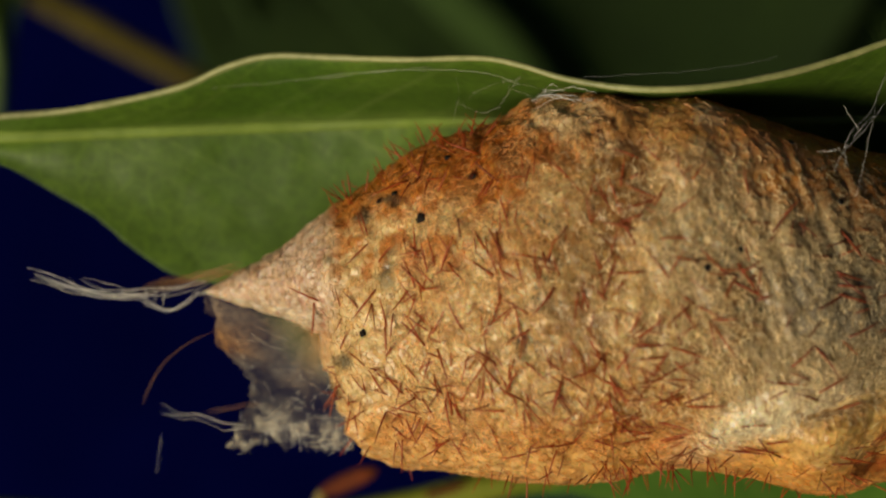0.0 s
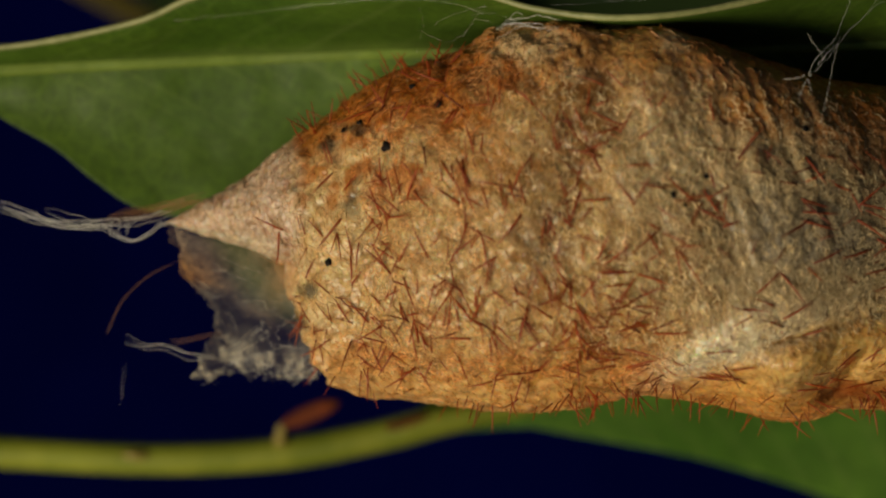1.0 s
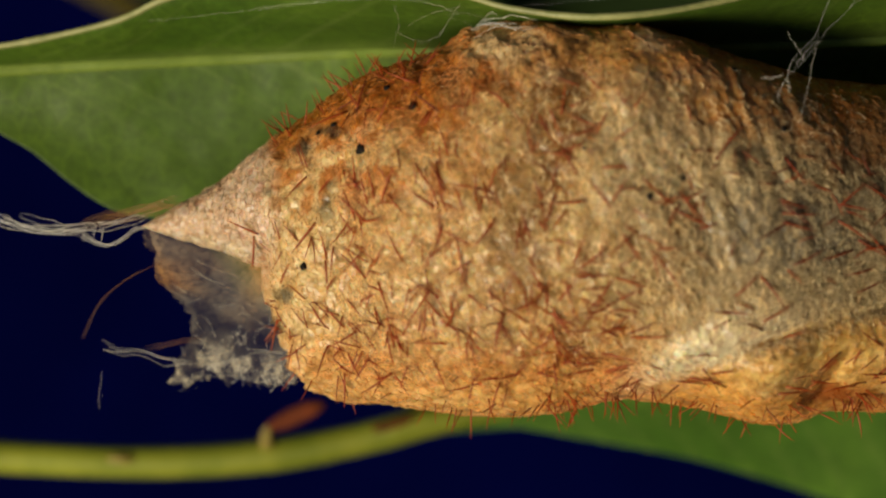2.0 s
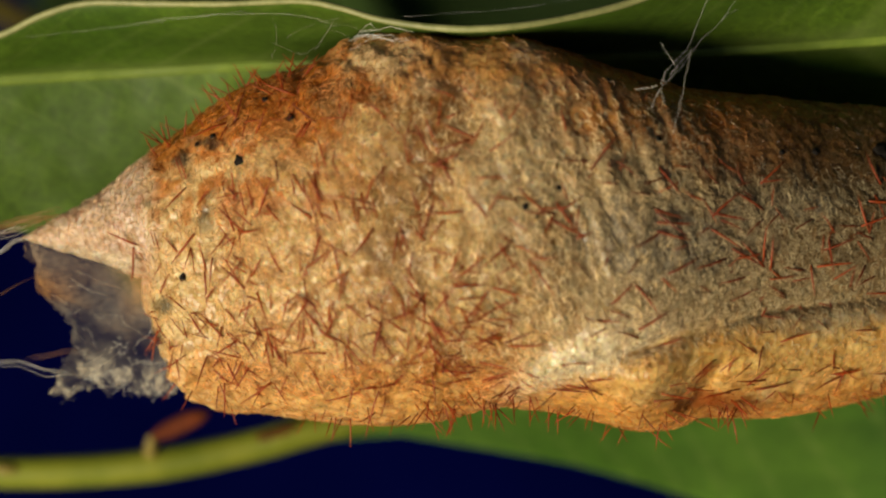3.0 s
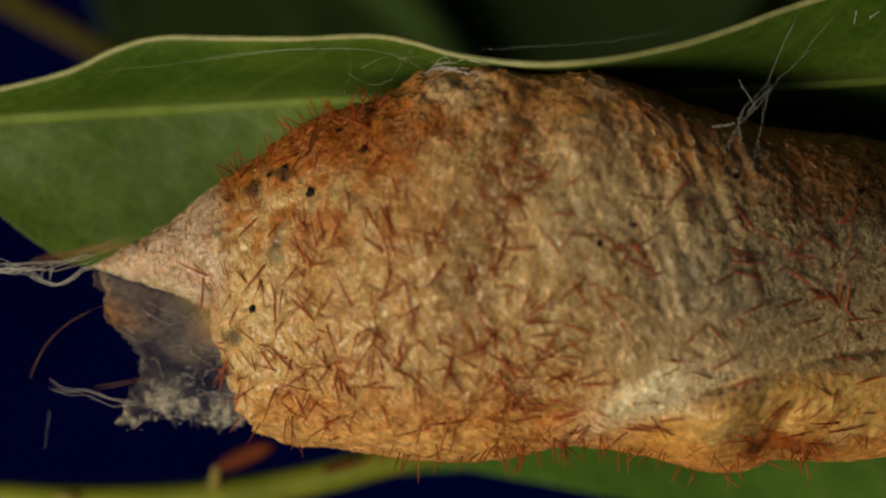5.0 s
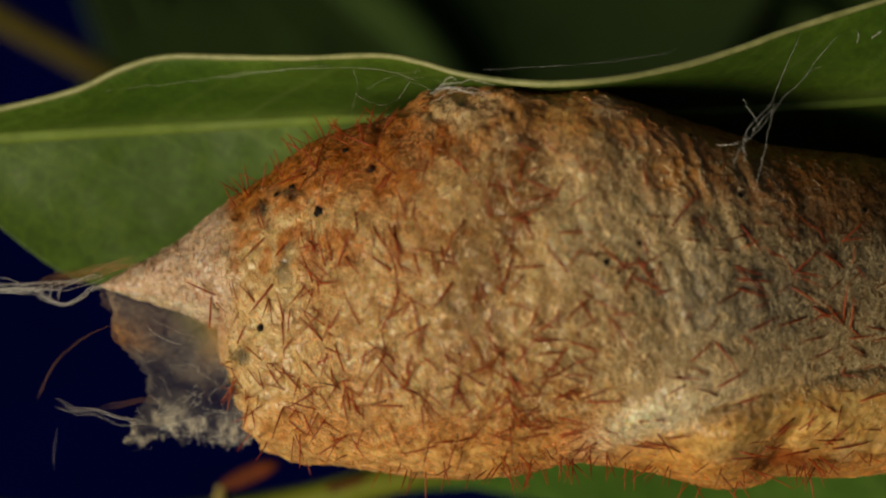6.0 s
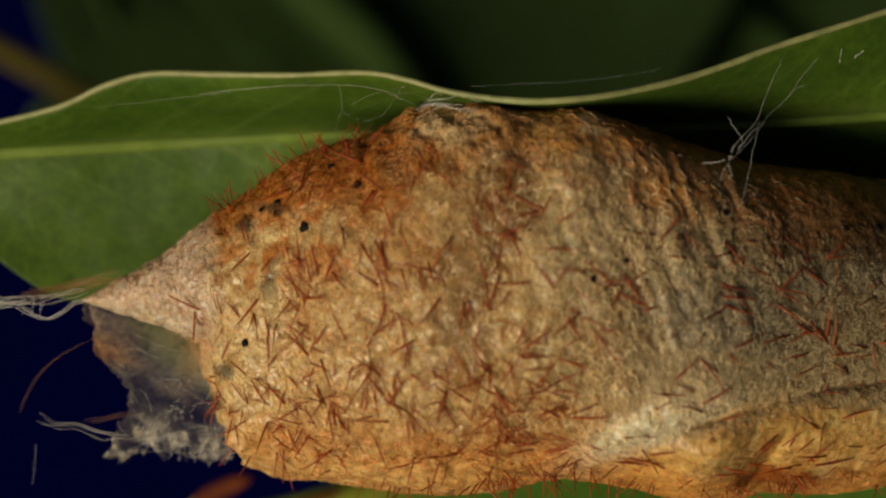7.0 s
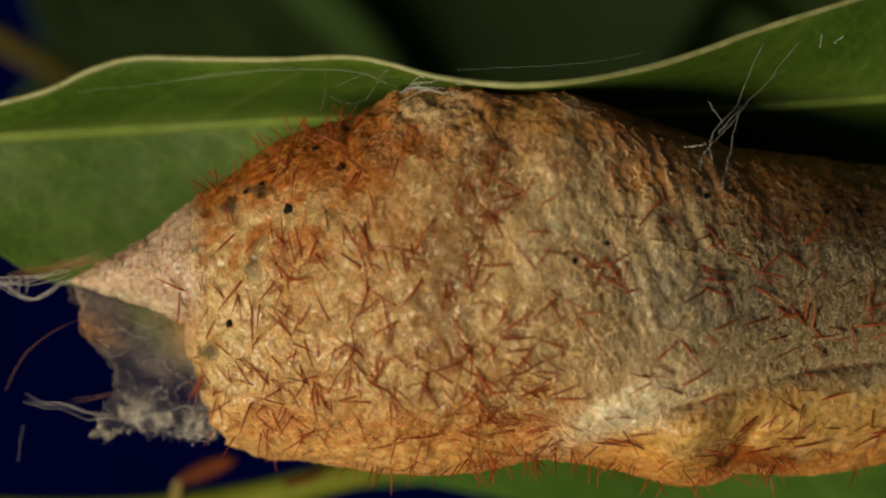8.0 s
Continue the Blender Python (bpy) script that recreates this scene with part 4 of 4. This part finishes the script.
        thick = np.maximum(np.maximum(film, lace), np.maximum(seam, 0.03 + 0.03 * lump_n)) + 0.22 * corner + 0.16 * ramp(0.55, 0.9, q) * ramp(0.5, 0.2, t) + 0.12 * ramp(0.07, 0.0, q) * ramp(0.8, 0.6, t)
        dense = me.attributes.new("dense", "FLOAT_COLOR", "POINT")
        w = np.ones((len(v), 4))
        w[:, :3] = np.clip(thick, 0, 0.95)[:, None]
        dense.data.foreach_set("color", w.ravel())
        at.data.foreach_set("color", c.ravel())
        part("veil", me, ob)
        pts = v.reshape(nr, nc, 3)
    r = np.random.default_rng(5)
    soup = Soup()
    for j in range(26):
        i0 = min(59, int(60 * r.beta(1.6, 0.8)))
        k0 = r.integers(0, 50)
        i1, k1 = np.clip(i0 + r.integers(-9, 10), 0, 59), np.clip(k0 + r.integers(6, 22), 0, 59)
        s = np.linspace(0, 1, 8)[:, None]
        a, b = pts[i0, k0], pts[i1, k1]
        line = a * (1 - s) + b * s + np.sin(s * math.pi) * r.normal(0, 0.15, 3) + np.array((0, -0.1, 0))
        v, f = tube(line, r.uniform(0.003, 0.008), 4)
        soup.add(v, f)
    for j in range(120):
        i0, k0 = min(59, int(60 * r.beta(4.0, 0.9))), int(59 * r.beta(1.2, 0.9))
        a = pts[i0, k0] + r.normal(0, 0.12, 3)
        way = r.normal(0, 1, 3) * (1.0, 0.5, 0.7)
        way *= r.uniform(0.3, 1.1) / np.linalg.norm(way)
        s = np.linspace(-0.5, 0.5, 7)[:, None]
        line = a + s * way + (0.25 - s * s) * r.normal(0, 0.25, 3) + np.array((0, -0.1, 0))
        v, f = tube(line, r.uniform(0.003, 0.009), 4)
        soup.add(v, f)
    tagged(part("silk_lace", soup.mesh("silk_lace", WHITE_SILK), ob, "fine white silk strands"), kind="stuff")
    return ob


def strand_bundle(name, label, line, count, spread, r0, material, seed, sides=5, wild=0.0):
    """A bundle of loose threads along a line of x, z, y."""
    r = np.random.default_rng(seed)
    soup = Soup()
    c = smooth_curve(line, 24)
    for _ in range(count):
        a, b = sorted(r.uniform(0, 1, 2))
        a, b = (0, 1) if r.random() < 0.4 else (a * 0.6, min(1, b + 0.25))
        n = 18
        s = np.linspace(a, b, n) * 23
        p = np.stack([np.interp(s, np.arange(24), c[:, k]) for k in range(3)], 1)
        w = r.normal(0, spread, 3)
        ph = r.uniform(0, 6)
        p += w + spread * 0.8 * np.stack([np.sin(s * 0.5 + ph), np.cos(s * 0.4 + ph), np.sin(s * 0.33 + 2 * ph)], 1)
        p += wild * np.cumsum(r.normal(0, 1, (n, 3)), axis=0)
        v, f = tube([place(*q) for q in p], r0 * np.interp(np.linspace(0, 1, n), [0, 0.15, 0.8, 1], [0.6, 1, 0.9, 0.3]) * r.uniform(0.6, 1.3), sides)
        soup.add(v, f)
    return tagged(new(name, soup.mesh(name, material)), label, "silk", kind="stuff")


web()
strand_bundle("silk_tuft", "white silk threads trailing from the cocoon's tip",
              [(-15.6, -2.25, 2.8), (-17.0, -2.45, 2.7), (-18.3, -2.35, 2.7), (-19.7, -2.05, 2.9), (-20.9, -1.65, 3.2), (-21.96, -1.17, 3.5)], 8, 0.11, 0.017, WHITE_SILK, 11, wild=0.045)
strand_bundle("silk_tuft", "white silk threads trailing from the cocoon's tip",
              [(-12.7, -1.75, 2.8), (-14.2, -2.05, 2.8), (-15.9, -2.15, 2.8), (-17.4, -2.0, 2.8), (-19.1, -1.62, 3.0)], 6, 0.14, 0.013, WHITE_SILK, 17, wild=0.05)
strand_bundle("silk_tuft", "pale loops of silk at the cocoon's tip",
              [(-12.5, -2.36, 2.4), (-13.2, -2.5, 2.3), (-13.7, -2.9, 2.2), (-14.4, -3.24, 2.2), (-15.3, -3.05, 2.4), (-16.1, -2.6, 2.5), (-17.3, -2.4, 2.6)], 4, 0.07, 0.018, WHITE_SILK, 12, wild=0.03)
for x in (-15.9, -15.45, -15.0):
    strand_bundle("silk_thread", "short white silk thread bridging two strands", [(x, -1.95, 2.7), (x + 0.15, -2.5, 2.6), (x - 0.05, -3.05, 2.4)], 2, 0.05, 0.014, WHITE_SILK, 40 + int(-x))
strand_bundle("silk_tuft", "pale brown silk binding the cocoon's tip to the leaf",
              [(-10.7, -1.15, 2.5), (-12.0, -1.30, 2.8), (-13.4, -1.62, 3.2), (-14.8, -1.95, 3.2), (-15.9, -2.30, 3.0)], 34, 0.17, 0.012, AMBER_SILK, 13)
strand_bundle("silk_thread", "amber silk thread curling down from the torn veil",
              [(-11.9, -4.25, 2.8), (-12.6, -4.55, 2.8), (-13.8, -5.19, 2.6), (-14.9, -6.2, 2.6), (-15.6, -7.4, 2.8), (-15.9, -8.2, 3.0)], 2, 0.03, 0.011, AMBER_SILK, 14)
strand_bundle("silk_thread", "white silk threads at the veil's torn lower edge",
              [(-10.2, -9.45, 3.0), (-11.2, -9.40, 3.0), (-12.0, -9.25, 3.1), (-13.0, -8.85, 3.3), (-14.0, -8.92, 3.4), (-14.85, -8.5, 3.6)], 4, 0.07, 0.009, WHITE_SILK, 15, wild=0.035)
strand_bundle("silk_thread", "pale brown silk thread crossing the veil's edge",
              [(-9.6, -8.3, 3.0), (-10.6, -8.36, 3.0), (-11.6, -8.52, 3.1), (-12.6, -8.75, 3.3)], 3, 0.06, 0.013, AMBER_SILK, 18)
strand_bundle("silk_thread", "single hanging silk thread", [(-15.03, -9.9, 7), (-15.12, -10.9, 7), (-15.27, -12.0, 7)], 1, 0.03, 0.005, WHITE_SILK, 16)


def tangle(name, label, lines, r0, seed):
    r = np.random.default_rng(seed)
    soup = Soup()
    for line in lines:
        c = smooth_curve(line, 16)
        p = np.array([place(*q) for q in c]) + 0.02 * r.normal(size=(16, 3))
        v, f = tube(p, r0 * r.uniform(0.7, 1.2), 5)
        soup.add(v, f)
    return tagged(new(name, soup.mesh(name, WHITE_SILK)), label, "silk", kind="stuff")


tangle("silk_threads", "thin white silk threads tying the cocoon to the leaf above", [
    [(21.32, 5.33, -6.6), (21.66, 6.15, -6.6), (22.76, 7.38, -5.6), (23.26, 8.62, -4.8), (24.35, 11.06, -3.2)],
    [(20.78, 4.10, -7.0), (21.23, 5.12, -6.7), (22.34, 6.24, -6.2), (23.18, 7.38, -5.4), (24.58, 8.79, -4.2), (25.20, 9.73, -3.4), (26.52, 11.17, -2.4)],
    [(21.95, 2.77, -7.0), (22.34, 4.52, -6.5), (22.67, 6.14, -6.0), (22.97, 7.38, -5.6)],
    [(19.89, 5.16, -6.2), (20.50, 5.19, -6.4), (21.14, 5.34, -6.6)],
    [(21.28, 7.60, -4.6), (21.60, 7.06, -5.2), (21.95, 6.57, -6.0), (22.16, 6.15, -6.2)],
    [(21.44, 4.46, -6.8), (21.38, 4.88, -6.7), (21.23, 5.12, -6.7)],
    [(25.38, 9.28, -3.2), (24.99, 9.16, -3.6), (24.58, 8.79, -4.2)],
    [(27.41, 11.26, -1.8), (27.35, 10.54, -1.8)],
    [(28.62, 11.20, -1.5), (28.13, 10.84, -1.5)],
    [(21.80, 5.91, -6.4), (22.22, 6.45, -6.2), (22.82, 7.05, -5.6)],
], 0.011, 31)
tangle("silk_threads", "thin silk thread stretched above the leaf margin", [
    [(7.53, 9.15, -4.5), (10.38, 9.30, -5), (12.78, 9.42, -5.5), (16.38, 9.87, -5.8), (17.76, 10.26, -5.8)]], 0.002, 32)
leaf_silk = tangle("silk_threads", "fine silk threads lying across the leaf", [
    [(-12.36, 8.52, 3.6), (-9.12, 8.82, 3.2), (-6.72, 9.09, 2.6), (-4.02, 9.33, 1.7), (-0.72, 9.69, 0.4)],
    [(-6.72, 9.15, 2.6), (-2.52, 9.51, 1.0), (1.98, 9.39, -0.6), (4.08, 8.73, -1.5)]], 0.0035, 33)
tangle("silk_threads", "small tangle of silk where the cocoon meets the leaf", [
    [(2.88, 7.38, -0.5), (3.48, 8.28, -1.5), (4.08, 9.18, -2.5)],
    [(3.33, 8.58, -1.5), (4.38, 8.73, -2), (5.43, 8.43, -3)],
    [(1.38, 8.13, 0), (2.58, 8.73, -1), (4.23, 9.09, -2.3)],
    [(3.63, 8.43, -1.6), (4.23, 8.34, -1.8), (4.83, 7.98, -2.2)],
    [(0.48, 6.63, 0), (0.84, 8.13, 0), (0.66, 9.18, -0.6)],
    [(0.66, 7.83, 0), (1.98, 7.23, -0.5), (2.88, 7.53, -0.8)]], 0.003, 34)
strand_bundle("silk_tuft", "white silk knot fastening the cocoon to the leaf margin",
              [(4.68, 7.77, -2.5), (5.43, 8.19, -3.4), (6.33, 8.19, -3.8), (7.68, 7.95, -4)], 9, 0.13, 0.012, WHITE_SILK, 35, wild=0.05)

# ---- the caterpillar inside ----
def lump(rx, ry, rz, seed, material, name):
    bm = bmesh.new()
    bmesh.ops.create_icosphere(bm, subdivisions=4, radius=1.0)
    for q in bm.verts:
        k = 1 + 0.16 * noise.noise(q.co * 2.3 + Vector((seed, 0, 0))) + 0.05 * noise.noise(q.co * 6 + Vector((seed, 3, 0)))
        q.co = Vector((q.co.x * rx * k, q.co.y * ry * k, q.co.z * rz * k)) * MM
    me = bpy.data.meshes.new(name)
    bm.to_mesh(me)
    bm.free()
    me.materials.append(material)
    me.polygons.foreach_set("use_smooth", [True] * len(me.polygons))
    return me


caterpillar = tagged(new("caterpillar"), "dark caterpillar moving behind the silk inside the cocoon", "caterpillar")
head = part("head", lump(1.25, 1.0, 1.5, 1, HEAD, "head"), caterpillar, "black head capsule")
segments = [part("segment", lump(1.7 + 0.1 * k, 1.6, 1.5, 5 + k, SKIN, "segment"), caterpillar) for k in range(5)]


# ---- what moves ----
def motions():
    # seconds, x and z of the head on the plan, how far it stands out of the inner wall under the loose silk (mm)
    steps = [
        (0.0, 4.53, -4.92, 0.16), (0.2, 5.85, -6.00, 0.24), (0.4, 6.63, -6.27, 0.26), (0.6, 7.17, -6.33, 0.24), (0.8, 7.68, -5.34, 0.24),
        (1.0, 7.29, -4.08, 0.12), (1.2, 6.21, -4.17, 0.0), (1.8, 6.03, -4.47, -0.2), (2.3, 6.42, -4.32, 0.1), (2.5, 7.23, -4.68, 0.26),
        (2.6, 7.59, -5.22, 0.2), (2.8, 8.16, -2.46, -0.1), (3.1, 3.48, -1.77, -0.5), (3.4, 1.26, -1.71, 0.10), (3.6, 0.48, -1.11, 0.12),
        (3.8, 1.98, -1.47, -0.2), (4.1, 5.28, -4.47, -0.6), (4.4, 6.24, -5.25, 0.05), (4.5, 6.33, -4.47, 0.2), (4.7, 6.51, -3.72, 0.25), (4.8, 6.69, -3.12, 0.2),
        (5.2, 7.08, -3.57, -0.3), (5.8, 6.48, -3.57, -0.3), (6.3, 6.03, -2.97, 0.05), (6.5, 6.18, -2.79, 0.24), (6.6, 6.81, -3.12, 0.25), (6.7, 7.20, -2.64, 0.22),
        (6.9, 7.38, -2.97, -0.1), (7.3, 7.08, -3.57, -0.4), (8.0, 6.78, -3.57, -0.5)]
    rows = [[] for _ in range(6)]
    for t, x, z, stand in steps:
        out = stand + 0.09
        for k in range(6):
            p0, n0 = on_wall(x + (0.6 + 0.2 * k if k else 0), z + 2.3 * k)
            deep = out if k == 0 else min(out - 0.06, 0.3) - 0.02 * k - (1.5 if z + 2.3 * k > 4.2 else 0)
            c = p0 + n0 * deep - n0 * (1.0 if k == 0 else 1.6)
            rows[k].append((t, pose(c[0] * MM, c[1] * MM, c[2] * MM, 0, 6 * math.sin(t * 2.1 + k), 0)))
    for ob, keyed in zip([head] + segments, rows):
        walk(ob, keyed)
    # the leaf's base sinks a little as the plant sways, turning about the place where the cocoon is tied
    sway = [(0.0, 0.0), (0.5, 0.0), (1.0, 0.25), (1.2, 0.3), (2.3, 0.1), (2.5, 0.15), (2.8, 0.25), (3.0, 0.6), (3.5, 0.95), (4.0, 1.05), (4.5, 1.1), (5.0, 1.5),
            (5.2, 1.45), (6.3, 1.2), (6.5, 1.25), (7.0, 1.6), (7.5, 1.55), (8.0, 1.85)]
    pivot = Vector((14 * MM, 0, 8.5 * MM))
    for ob in (main, leaf_silk):
        walk(ob, [(t, Matrix.Translation(pivot) @ Matrix.Rotation(radians(-a), 4, "Y") @ Matrix.Translation(-pivot)) for t, a in sway])


motions()
